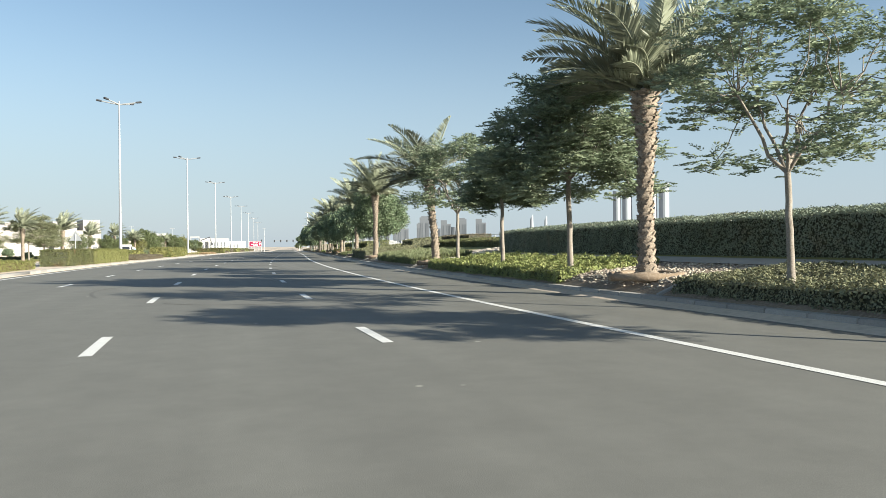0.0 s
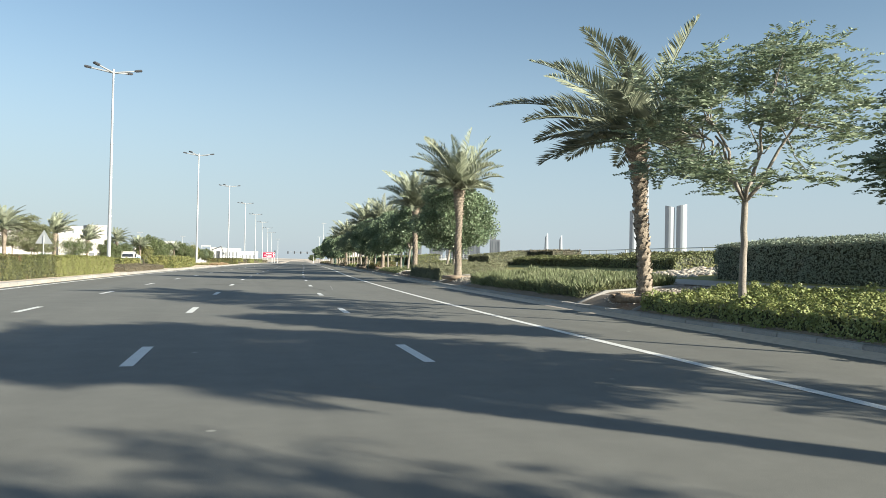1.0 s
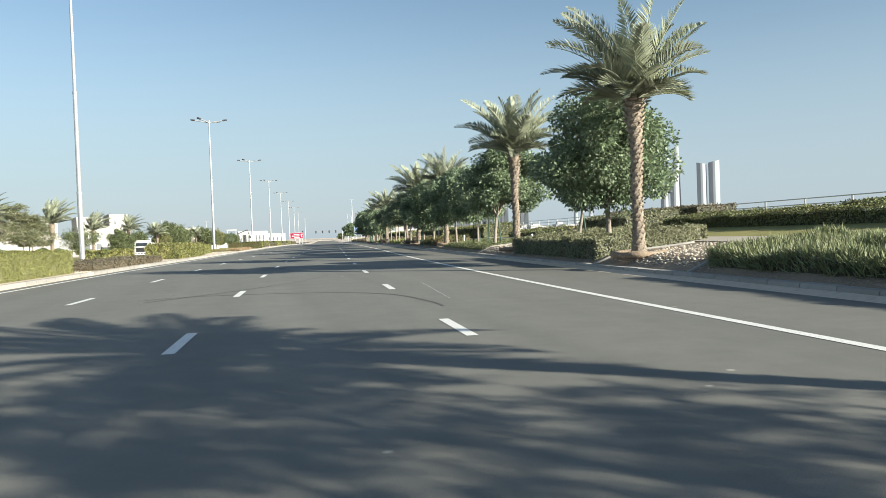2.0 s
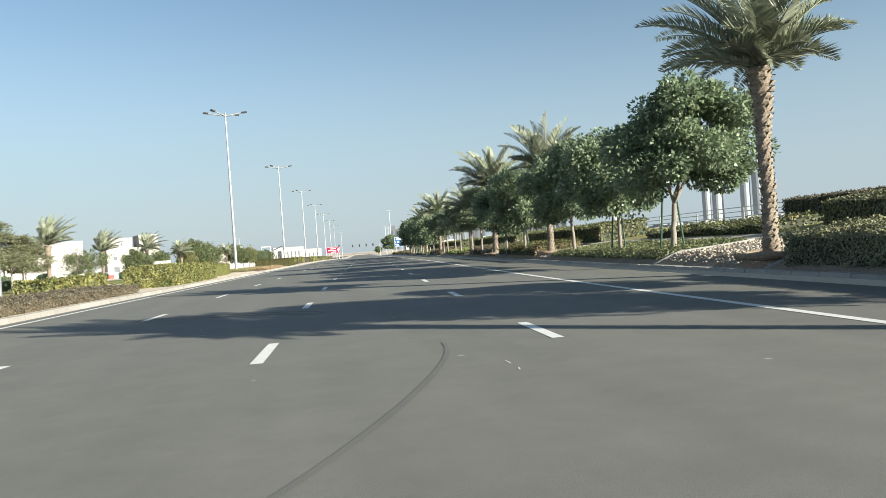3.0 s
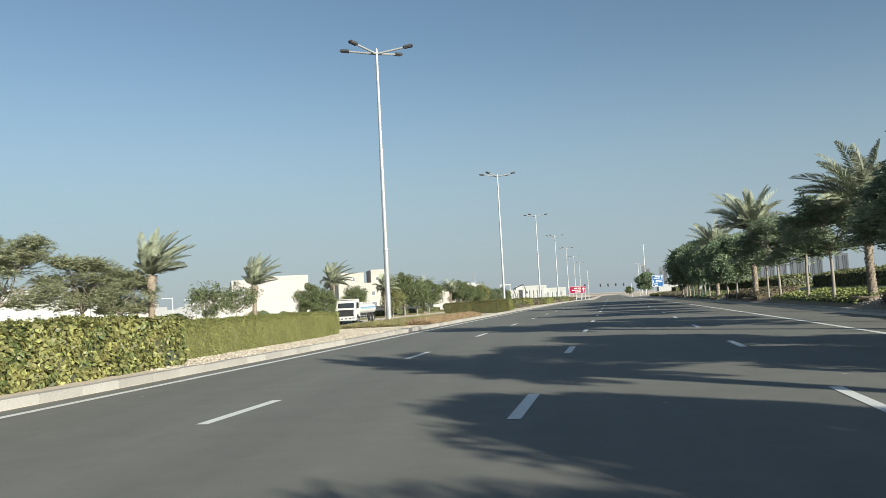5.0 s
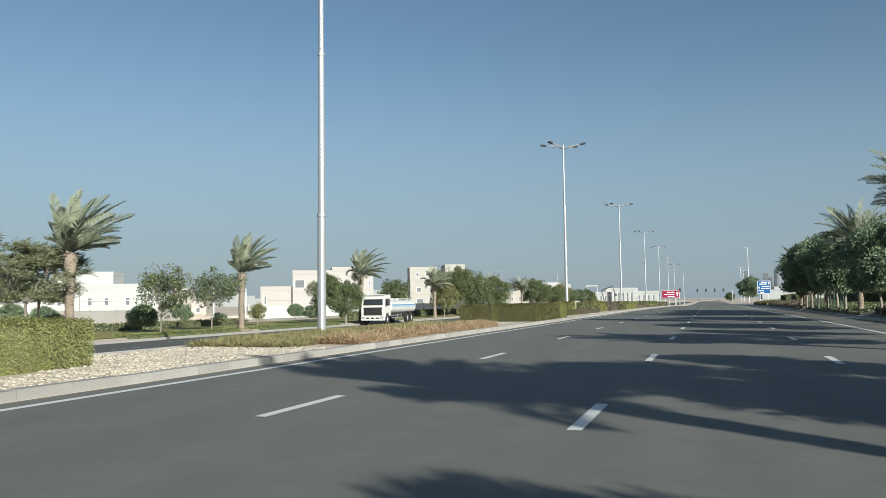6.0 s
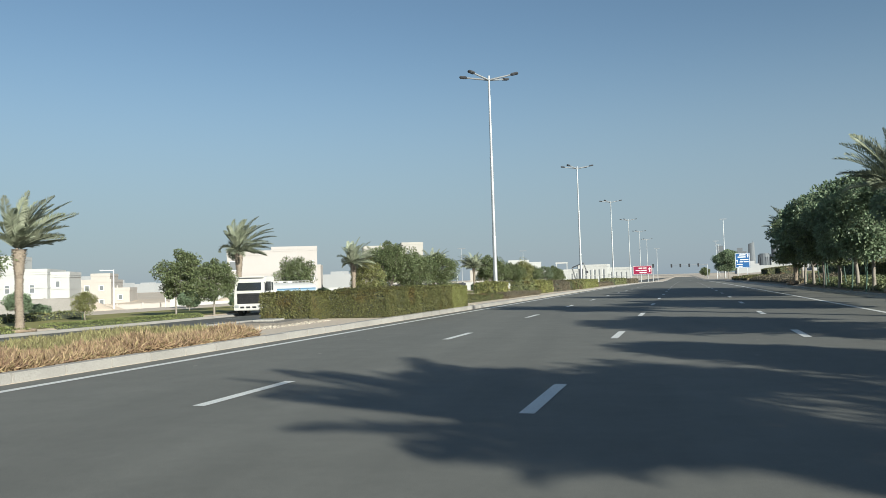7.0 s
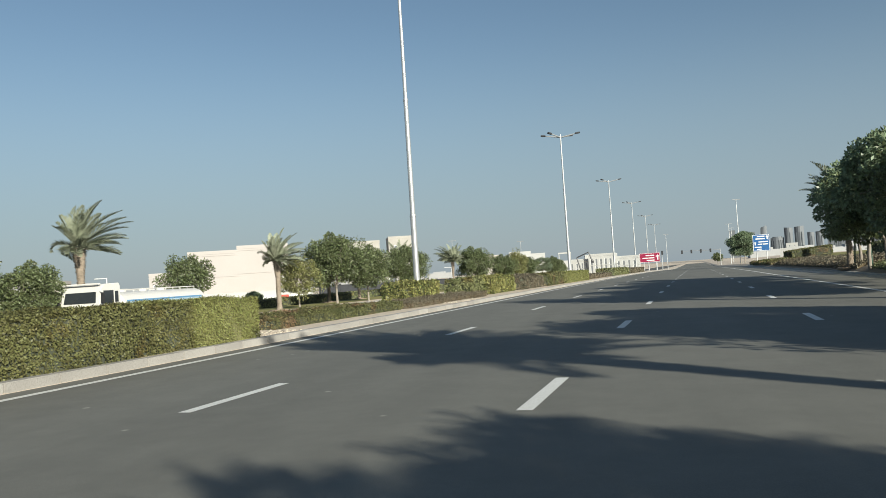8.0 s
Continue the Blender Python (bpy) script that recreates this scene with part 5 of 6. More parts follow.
# ---------------- houses ----------------


def wall_side(bm, a, b, z0, z1, holes, depth=0.14):
    """A wall face from a to b (x, y), with window holes (u0, u1, w0, w1) in metres and reveals of that depth; outside to the right of a->b."""
    a, b = Vector((*a, 0)), Vector((*b, 0))
    L = (b - a).length
    d = (b - a) / L
    inn = Vector((-d.y, d.x, 0)) * depth
    us = sorted({0.0, L, *[h[0] for h in holes], *[h[1] for h in holes]})
    ws = sorted({z0, z1, *[h[2] for h in holes], *[h[3] for h in holes]})
    at = lambda u, w, o=Vector((0, 0, 0)): bm.verts.new(a + d * u + Vector((0, 0, w)) + o)
    for u0, u1 in zip(us, us[1:]):
        for w0, w1 in zip(ws, ws[1:]):
            if any(h[0] - 1e-6 <= u0 and u1 <= h[1] + 1e-6 and h[2] - 1e-6 <= w0 and w1 <= h[3] + 1e-6 for h in holes):
                continue
            bm.faces.new((at(u0, w0), at(u1, w0), at(u1, w1), at(u0, w1)))
    for u0, u1, w0, w1 in holes:
        for p, q in (((u0, w0), (u1, w0)), ((u1, w0), (u1, w1)), ((u1, w1), (u0, w1)), ((u0, w1), (u0, w0))):
            bm.faces.new((at(*p), at(*q), at(*q, inn), at(*p, inn)))
    return d, inn


def house(label, m, blocks, wall_mat, category="house"):
    """blocks: (x0, x1, y0, y1, z0, z1, front windows (list of u, w, width, height), right windows). Front faces -y."""
    m.translation.z += settle(m.translation.x, m.translation.y)
    ob = empty("villa", m, label, category, "villas beyond the far carriageway")
    for x0, x1, y0, y1, z0, z1, front, right in blocks:
        bm = bmesh.new()
        fh = [(u, u + ww, z0 + w, z0 + w + hh) for u, w, ww, hh in front]
        rh = [(u, u + ww, z0 + w, z0 + w + hh) for u, w, ww, hh in right]
        foot = z0 - 0.5 if z0 else -2.6
        wall_side(bm, (x0, y0), (x1, y0), foot, z1, fh)
        wall_side(bm, (x1, y0), (x1, y1), foot, z1, rh)
        wall_side(bm, (x1, y1), (x0, y1), foot, z1, [])
        wall_side(bm, (x0, y1), (x0, y0), foot, z1, [])
        part("wall", bm, wall_mat, ob)
        bm = bmesh.new()
        t = 0.22
        for bx in ((x0 - 0.06, x1 + 0.06, y0 - 0.06, y0 + t), (x0 - 0.06, x1 + 0.06, y1 - t, y1 + 0.06), (x0 - 0.06, x0 + t, y0 + t, y1 - t), (x1 - t, x1 + 0.06, y0 + t, y1 - t)):
            box(bm, *bx, z1 - 0.35, z1 + 0.35, 0.02)
        box(bm, x0 + t, x1 - t, y0 + t, y1 - t, z1 - 0.25, z1 - 0.05)
        part("roof", bm, wall_mat, ob, "flat roof with low parapet")
        if z1 - z0 > 5:
            bm = bmesh.new()
            zc = z0 + (z1 - z0) * 0.5
            for bx in ((x0 - 0.10, x1 + 0.10, y0 - 0.10, y0 + 0.0), (x1 - 0.0, x1 + 0.10, y0 + 0.003, y1)):
                for zz in (zc - 0.12, z1 - 0.75):
                    box(bm, *bx, zz, zz + 0.22, 0.01)
            part("cornice", bm, wall_mat, ob)
        for holes, side in ((fh, 0), (rh, 1)):
            for u0, u1, w0, w1 in holes:
                if side == 0:
                    q = pose(x0 + (u0 + u1) / 2, y0 + 0.12, (w0 + w1) / 2)
                else:
                    q = pose(x1 - 0.12, y0 + (u0 + u1) / 2, (w0 + w1) / 2, 0, 0, 90)
                hw, hh = (u1 - u0) / 2, (w1 - w0) / 2
                bm = bmesh.new()
                for bx in ((-hw, hw, hh - 0.13, hh), (-hw, hw, -hh, -hh + 0.13), (-hw, -hw + 0.13, -hh + 0.13, hh - 0.13), (hw - 0.13, hw, -hh + 0.13, hh - 0.13)):
                    box(bm, bx[0], bx[1], -0.03, 0.03, bx[2], bx[3])
                wi = part("window", bm, SIGN_WHITE, ob, "", q)
                bm = bmesh.new()
                box(bm, -hw + 0.13, hw - 0.13, 0.0, 0.02, -hh + 0.13, hh - 0.13)
                part("pane", bm, HOUSE_GLASS, wi)
                bm = bmesh.new()
                box(bm, -hw - 0.1, hw + 0.1, -0.22, 0.0, -hh - 0.09, -hh - 0.002)
                part("sill", bm, wall_mat, wi)
    return ob


ZL = -0.9
W2 = lambda xs, z=4.6, w=1.0, h=1.4: [(x, z, w, h) for x in xs]
# large white villa behind the truck
house("large pale cream two-storey villa with stepped flat roofs", pose(-67.5, 287, ZL, 0, 0, 24),
      [(-1.0, 9.5, -5, 9, 0, 11.0, W2((9.3,), 3.2, 0.5, 1.6) + W2((9.3,), 6.4, 0.5, 1.6), W2((1.2, 4.5), 1.2, 0.9, 5.5)), (-11, -1.0, -5, 9, 0, 10.2, W2((0.5,), 6.0, 2.6, 2.2), []), (-19, -11, -4, 8, 0, 6.2, W2((0.8,), 2.0, 0.8, 2.2), [])], CREAM_PALE)
house("grey concrete villa under construction with flat roof", pose(-54, 342, ZL, 0, 0, 20),
      [(-9, 9, -5, 9, 0, 9.5, W2((2, 6, 11, 14.5), 5.4, 1.6, 1.6) + W2((2, 6, 11, 14.5), 1.0, 2.2, 2.4), W2((2, 6, 10), 5.4)), (-9, 0, -3, 9, 9.5, 13.2, W2((2, 5), 1.0), W2((2, 6), 1.0)), (2.5, 9, -3, 9, 9.5, 14.0, W2((1.5,), 1.0), [])], GREY_WALL)
house("white two-storey villa with small square windows", pose(-104.5, 247.5, ZL, 0, 0, 24),
      [(-6, 6.5, -5, 8, 0, 6.6, W2((1.4, 4.8, 9.2), 2.2, 1.05, 1.8), W2((2, 6), 2.2, 1.05, 1.8)), (-16, -6, -6, 8, 0, 7.0, W2((1.5, 5.5), 2.2, 1.05, 1.8), []), (-12, 0, -2, 8, 7.0, 9.4, [], []), (6.5, 10, -3, 6, 0, 6.0, W2((0.8,), 3.2), [])], WHITE_WALL)
house("white two-storey villa with small square windows", pose(-128, 229, ZL, 0, 0, 30),
      [(-8, 8, -5, 8, 0, 6.8, W2((1.5, 6, 11), 3.9, 1.5, 2.0) + W2((1.5, 6, 11), 0.9, 1.5, 2.0), []), (-6, 4, -2, 8, 6.8, 9.5, W2((2, 6), 0.8), [])], WHITE_WALL)
house("cream villa with flat roof and square openings", pose(-104, 268, ZL, 0, 0, 24),
      [(-16, -8, -4, 8, 0, 4.4, W2((2.0, 5.0), 2.3, 1.0, 1.2), []), (-8, -1, -3, 8, 0, 4.6, W2((1.5, 4.5), 2.3, 1.1, 1.3) + W2((1.5, 4.5), -1.0, 1.1, 1.5), []), (-1, 5.5, -5, 8, 0, 4.5, W2((1.0, 4.0), 2.3, 1.1, 1.3) + W2((1.0, 4.0), -1.0, 1.1, 1.5), W2((2, 6), 2.3, 1.1, 1.3)), (0.5, 4.5, -1, 8, 4.5, 5.9, [], []), (5.5, 9, -3, 6, 0, 2.6, W2((1.0,), 0.2, 1.1, 1.3), [])], CREAM_WALL)
house("cream villa with flat roof and square openings", pose(-92, 355, ZL, 0, 0, 18), [(-12, 0, -5, 9, 0, 7.0, W2((2, 6), 3.4), []), (0, 9, -4, 9, 0, 8.5, W2((2, 5), 3.4), [])], CREAM_WALL)
house("low white villa with flat roof", pose(-30, 398, ZL, 0, 0, 10), [(-10, 8, -5, 9, 0, 6.4, W2((2, 6, 11), 3.2), W2((2, 6), 3.2)), (-6, 2, -2, 8, 6.4, 9.0, [], [])], CREAM_WALL)
house("white villa with stepped flat roofs", pose(-30, 455, ZL, 0, 0, 8), [(-8, 10, -5, 9, 0, 8.6, W2((2, 6, 11), 4.2), W2((2, 6), 4.2)), (-3, 6, -2, 8, 8.6, 11.0, [], [])], WHITE_WALL)
house("white villa with stepped flat roofs", pose(-22, 520, ZL, 0, 0, 6), [(-16, 4, -5, 9, 0, 8.0, W2((2, 6, 11, 15), 4.2), W2((2, 6), 4.2)), (-10, -2, -2, 8, 8.0, 11.5, W2((2, 5), 0.9), []), (4, 14, -3, 9, 0, 6.5, W2((2, 6), 3.4), [])], WHITE_WALL)
house("white villa with stepped flat roofs", pose(-8, 600, ZL, 0, 0, 4), [(-14, 0, -5, 9, 0, 8.0, W2((2, 6, 10), 4.2), []), (0, 10, -3, 9, 0, 10.5, W2((2, 6), 4.2), W2((2, 6), 4.2))], WHITE_WALL)

house("white house with a raised middle far beyond the junction", pose(152, 820, ZL, 0, 0, -12), [(-9, 9, -5, 8, 0, 7.5, W2((2, 6, 11, 15), 4.0), []), (-4, 5, -3, 7, 7.5, 11.5, W2((2, 6), 1.2), [])], WHITE_WALL)
x, y = along(478, -37)
house("white three-part building with tall narrow openings beyond the junction", pose(float(x), float(y), ZL, 0, 0, -5),
      [(-15, -6, -5, 8, 0, 7.4, W2((1.0, 3.2, 5.4, 7.4), 1.0, 0.9, 5.0), []), (-6, 5, -7, 8, 0, 9.2, W2((0.8, 2.8, 4.8, 6.8, 8.8), 1.2, 1.0, 6.2), W2((2, 6, 10), 1.2, 1.0, 6.0)), (5, 15, -4, 8, 0, 7.6, W2((1.0, 3.2, 5.4, 7.6), 1.0, 0.9, 5.0), W2((2, 6), 1.2, 1.0, 5.0))], WHITE_WALL)


def garden_wall(name, label, a, b, h, mat, posts=True):
    a, b = Vector((*a, ZL + 0.1 + settle(*a))), Vector((*b, ZL + 0.1 + settle(*b)))
    L = (b - a).length
    ang = math.degrees(math.atan2(b.y - a.y, b.x - a.x))
    tip = math.degrees(math.atan2(b.z - a.z, math.hypot(b.x - a.x, b.y - a.y)))
    ob = empty(name, pose(*a, 0, -tip, ang), label, "wall", "", "structure")
    bm = bmesh.new()
    box(bm, 0, L, -0.1, 0.1, -2.6, h, 0.01)
    part("wall_panel", bm, mat, ob)
    bm = bmesh.new()
    box(bm, -0.05, L + 0.05, -0.16, 0.16, h, h + 0.1, 0.01)
    part("coping", bm, mat, ob)
    if posts:
        for k in range(int(L / 5) + 1):
            bm = bmesh.new()
            box(bm, k * 5 - 0.18, k * 5 + 0.18, -0.19, 0.19, -2.6, h + 0.25, 0.015)
            part("pier", bm, mat, ob)


garden_wall("wall_garden", "bare grey block wall before the villas", (-118, 208), (-81.5, 238), 1.05, BLOCK_WALL)
garden_wall("wall_white", "low white garden wall with piers", (-74, 252), (-44, 268), 1.6, WHITE_WALL)
garden_wall("wall_far", "cream garden wall", (-81.5, 238), (-74, 252), -0.5, CREAM_WALL)
garden_wall("wall_white_2", "low white garden wall with piers", (-120, 168), (-84, 205), 2.4, WHITE_WALL)
garden_wall("site_fence", "dark construction fence panels", (-40, 262), (-24, 300), 2.0, DARK_METAL)
garden_wall("wall_road", "white garden wall beside the far villas", (-30, 330), (-16, 470), 2.2, WHITE_WALL)


def small_lamp(x, y, label):
    ob = empty("path_lamp", pose(x, y, ZL + 0.1 + settle(x, y)), label, "street lamp", "side street lamps")
    bm = bmesh.new()
    rod(bm, (0, 0, -2.2), (0, 0, 5.4), 0.11, 0.08, 10)
    part("pole", bm, SIGN_WHITE, ob)
    bm = bmesh.new()
    rod(bm, (0, 0, 5.3), (-1.7, 0, 5.35), 0.07, 0.06, 8)
    part("arm", bm, SIGN_WHITE, ob)
    bm = bmesh.new()
    box(bm, -2.3, -1.6, -0.14, 0.14, 5.28, 5.42, 0.04)
    part("lamp_head", bm, SIGN_WHITE, ob)


for x, y in ((-63.5, 219.5), (-72, 247), (-70, 300), (-40, 372), (-30, 430)):
    small_lamp(x, y, "slim white side street lamp")

# ---------------- signs and signals ----------------


def board(name, label, s, off, w, h, z0, mat, bars, category="sign"):
    ob = empty(name, spot(s, off, 0, 0), label, category)
    bm = bmesh.new()
    box(bm, -w / 2, w / 2, -0.04, 0.04, z0, z0 + h, 0.012)
    panel = part("board", bm, mat, ob)
    bm = bmesh.new()
    t = 0.07
    for bx in ((-w / 2 + 0.05, w / 2 - 0.05, z0 + h - 0.05 - t, z0 + h - 0.05), (-w / 2 + 0.05, w / 2 - 0.05, z0 + 0.05, z0 + 0.05 + t), (-w / 2 + 0.05, -w / 2 + 0.05 + t, z0 + 0.05 + t, z0 + h - 0.05 - t), (w / 2 - 0.05 - t, w / 2 - 0.05, z0 + 0.05 + t, z0 + h - 0.05 - t)):
        box(bm, bx[0], bx[1], -0.052, -0.044, bx[2], bx[3])
    part("border", bm, SIGN_WHITE, panel)
    for x0, x1, a, b in bars:
        bm = bmesh.new()
        box(bm, -w / 2 + x0 * w, -w / 2 + x1 * w, -0.052, -0.044, z0 + a * h, z0 + b * h)
        part("writing_bar", bm, SIGN_WHITE, panel)
    for sx in (-w * 0.3, w * 0.3):
        bm = bmesh.new()
        rod(bm, (sx, 0.1, -0.2), (sx, 0.1, z0 + h - 0.2), 0.08, 0.08, 10)
        part("post", bm, GALV, ob)
    return ob, panel


def arrow(panel, x, z, size):
    bm = bmesh.new()
    box(bm, x - size * 0.12, x + size * 0.12, -0.052, -0.044, z - size * 0.5, z + size * 0.1)
    v = [bm.verts.new(c) for c in ((x - size * 0.35, -0.05, z + size * 0.1), (x + size * 0.35, -0.05, z + size * 0.1), (x, -0.05, z + size * 0.5))]
    bm.faces.new(v)
    part("arrow", bm, SIGN_WHITE, panel)


ob, panel = board("direction_sign", "maroon direction board with white writing on the median", 350, -10.4, 5.4, 2.5, 2.3, SIGN_RED, [(0.30, 0.50, 0.68, 0.79), (0.53, 0.72, 0.68, 0.79), (0.14, 0.40, 0.41, 0.51), (0.43, 0.72, 0.41, 0.51), (0.34, 0.72, 0.16, 0.26)])
arrow(panel, 2.05, 3.6, 1.4)
ob, panel = board("direction_sign", "blue direction board with white writing beside the road", 278, 12.4, 2.75, 2.9, 1.9, SIGN_BLUE, [(0.28, 0.72, 0.84, 0.91), (0.18, 0.72, 0.70, 0.77), (0.34, 0.90, 0.52, 0.58), (0.30, 0.56, 0.38, 0.44), (0.60, 0.90, 0.38, 0.44), (0.10, 0.50, 0.21, 0.27), (0.22, 0.50, 0.09, 0.14)])
arrow(panel, 1.0, 4.25, 0.7)
arrow(panel, -0.98, 3.25, 0.6)

warn = empty("warning_sign", spot(60.5, -13.1, 0, 0), "triangular warning sign on a post, grey back showing", "sign")
bm = bmesh.new()
vs = [[bm.verts.new((x, y, z)) for x, z in ((-0.52, 2.05), (0.52, 2.05), (0, 2.95))] for y in (-0.02, 0.02)]
bm.faces.new(vs[0])
bm.faces.new(list(reversed(vs[1])))
for i in range(3):
    bm.faces.new((vs[0][i], vs[1][i], vs[1][(i + 1) % 3], vs[0][(i + 1) % 3]))
bmesh.ops.recalc_face_normals(bm, faces=bm.faces)
part("plate", bm, GALV, warn, "grey metal back of the plate")
bm = bmesh.new()
rod(bm, (0, -0.06, -0.1), (0, -0.06, 2.6), 0.035, 0.035, 10)
part("post", bm, GALV, warn)


def signal_gantry(s, off, arm, n):
    ob = empty("traffic_signal", spot(s, off, 0, 0), "traffic signals hung on a long mast arm over the junction", "traffic light")
    bm = bmesh.new()
    rod(bm, (0, 0, -0.2), (0, 0, 6.6), 0.16, 0.12, 12)
    part("mast", bm, GALV, ob)
    bm = bmesh.new()
    rod(bm, (0, 0, 6.3), (arm, 0, 6.6), 0.10, 0.06, 10)
    part("arm", bm, GALV, ob)
    for k in range(n):
        x = arm * (0.25 + 0.75 * k / max(1, n - 1))
        bm = bmesh.new()
        box(bm, x - 0.35, x + 0.35, -0.28, -0.12, 5.5, 7.0, 0.06)
        h = part("signal_head", bm, DARK_METAL, ob, "dark signal head with three lenses")
        for q in range(3):
            bm = bmesh.new()
            rod(bm, (x, -0.33, 5.78 + q * 0.47), (x, -0.28, 5.78 + q * 0.47), 0.15, 0.15, 12)
            part("lens", bm, TRUCK_DARK, h)


signal_gantry(470, 11.0, -15.0, 4)
signal_gantry(430, -10.5, 0.8, 1)


def mast(s, off, h, r):
    ob = empty("street_mast", spot(s, off, 0, 0), "tall slim grey lighting mast near the junction", "lamp post", "masts at the junction")
    bm = bmesh.new()
    rod(bm, (0, 0, -0.2), (0, 0, h), r, r * 0.5, 10)
    part("pole", bm, GALV, ob)
    bm = bmesh.new()
    box(bm, -1.1, 1.1, -0.1, 0.1, h - 0.12, h + 0.05, 0.03)
    part("lamp_bar", bm, GALV, ob)


for s, o, h, r in ((455, -9.5, 14, 0.14), (420, 13.0, 14, 0.14), (380, 14.0, 19, 0.16), (520, 18, 16, 0.14), (330, -60, 12, .12), (360, -48, 12, .12)):
    mast(s, o, h, r)


fr = empty("sign_frame", spot(95.6, 12.6, 0, 0), "slim black steel frame with a top rail, seen edge on", "sign frame")
for x in (0.0, 2.2):
    bm = bmesh.new()
    box(bm, x - 0.035, x + 0.035, -0.035, 0.035, -0.2, 2.35, 0.006)
    part("post", bm, DARK_METAL, fr)
for z in (1.45, 2.2):
    bm = bmesh.new()
    box(bm, 0.035, 2.165, -0.025, 0.025, z, z + 0.05, 0.006)
    part("rail", bm, DARK_METAL, fr)


def bollard(s, off):
    ob = empty("path_light", spot(s, off, 0, 0), "short pale bollard light in the planting bed", "bollard light", "path lights")
    bm = bmesh.new()
    rod(bm, (0, 0, -0.1), (0, 0, 0.42), 0.05, 0.05, 12)
    part("post", bm, SIGN_WHITE, ob)
    bm = bmesh.new()
    rod(bm, (0, 0, 0.42), (0, 0, 0.52), 0.085, 0.06, 12)
    part("cap", bm, GALV, ob)


for s, o in ((63.5, 13.0), (84.0, 13.0)):
    bollard(s, o)


def boom(x, y, turn):
    """A digger on a far building site: dark body with a raised bent arm."""
    ob = empty("excavator", pose(x, y, ZL + settle(x, y), 0, 0, turn), "dark excavator with raised bent arm on a far building site", "excavator")
    bm = bmesh.new()
    box(bm, -1.4, 1.4, -2.0, 2.0, 1.0, 2.8, 0.15)
    part("body", bm, DARK_METAL, ob)
    for sx in (-1.2, 1.2):
        bm = bmesh.new()
        box(bm, sx - 0.3, sx + 0.3, -2.2, 2.2, 0.0, 0.95, 0.2)
        part("track", bm, RUBBER, ob)
    bm = bmesh.new()
    rod(bm, (0.6, 0, 2.2), (-1.0, 0, 8.2), 0.32, 0.26, 8)
    part("boom", bm, DARK_METAL, ob)
    bm = bmesh.new()
    rod(bm, (-1.0, 0, 8.2), (4.0, 0, 10.2), 0.26, 0.20, 8)
    part("arm", bm, DARK_METAL, ob)
    bm = bmesh.new()
    rod(bm, (4.0, 0, 10.2), (5.2, 0, 6.6), 0.2, 0.3, 8)
    box(bm, 4.8, 5.9, -0.5, 0.5, 5.6, 6.6, 0.1)
    part("bucket", bm, DARK_METAL, ob)


x, y = along(458, -45)
boom(float(x), float(y), 0)
x, y = along(421, -45)
fr = empty("roof_frame", pose(float(x), float(y), ZL + settle(float(x), float(y)), 0, 0, 0), "white open frame on a far roof", "frame")
bm = bmesh.new()
for sx in (-2.1, 2.1):
    box(bm, sx - 0.15, sx + 0.15, -0.15, 0.15, 0, 9.6, 0.02)
part("post", bm, WHITE_WALL, fr)
for z in (6.2, 9.3):
    bm = bmesh.new()
    box(bm, -2.4, 2.4, -0.2, 0.2, z, z + 0.5, 0.02)
    part("beam", bm, WHITE_WALL, fr)
for k in range(4):
    bm = bmesh.new()
    box(bm, -1.0, 1.0, -0.25, 0.25, 0.0, 0.35, 0.06)
    box(bm, -0.95, 0.95, -0.13, 0.13, 0.35, 0.95, 0.05)
    q = empty("road_barrier", pose(-46.5 + k * 2.1, 249.5 + k * 0.9, ZL + 0.1 + settle(-46.5, 249.5), 0, 0, 24), "red plastic water-filled road barrier", "barrier", "red barriers by the villa")
    part("barrier_body", bm, RED_PLASTIC if k % 2 == 0 else SIGN_WHITE, q)


def heap(x, y, r, h, seed, down=0.0):
    rng = np.random.default_rng(seed)
    n, m = 28, 9
    v, f = [], []
    for i in range(m):
        u = i / (m - 1)
        for j in range(n):
            a = 2 * math.pi * j / n
            rr = r * (1 - u) * (1 + 0.12 * math.sin(3 * a + seed) + 0.06 * rng.normal())
            v.append((rr * math.cos(a), rr * math.sin(a) * 0.8, h * (u ** 0.85) + 0.04 * rng.normal() * (u < 0.95)))
    for i in range(m - 1):
        for j in range(n):
            f.append((i * n + j, i * n + (j + 1) % n, (i + 1) * n + (j + 1) % n, (i + 1) * n + j))
    ob = link("sand_mound", raw("sand_mound", v, f, True), SAND, None, "", pose(x, y, ZL - 0.05 - down + settle(x, y)))
    tagged(ob, "pale mound of building sand before the villas", "sand mound")


heap(-66, 219, 6.0, 2.7, 3, 2.0)
heap(-73, 231, 5.0, 2.2, 5, 2.0)
heap(-56, 214, 4.5, 1.8, 11, 2.0)
heap(-58, 246, 3.0, 1.0, 8)

# ---------------- railing along the waterfront ----------------
rail_ob = empty("waterfront_railing", spot(80, 29.0, 0, 0), "long pale metal railing at the edge of the lawn", "railing")
inv = rail_ob.matrix_basis.inverted()
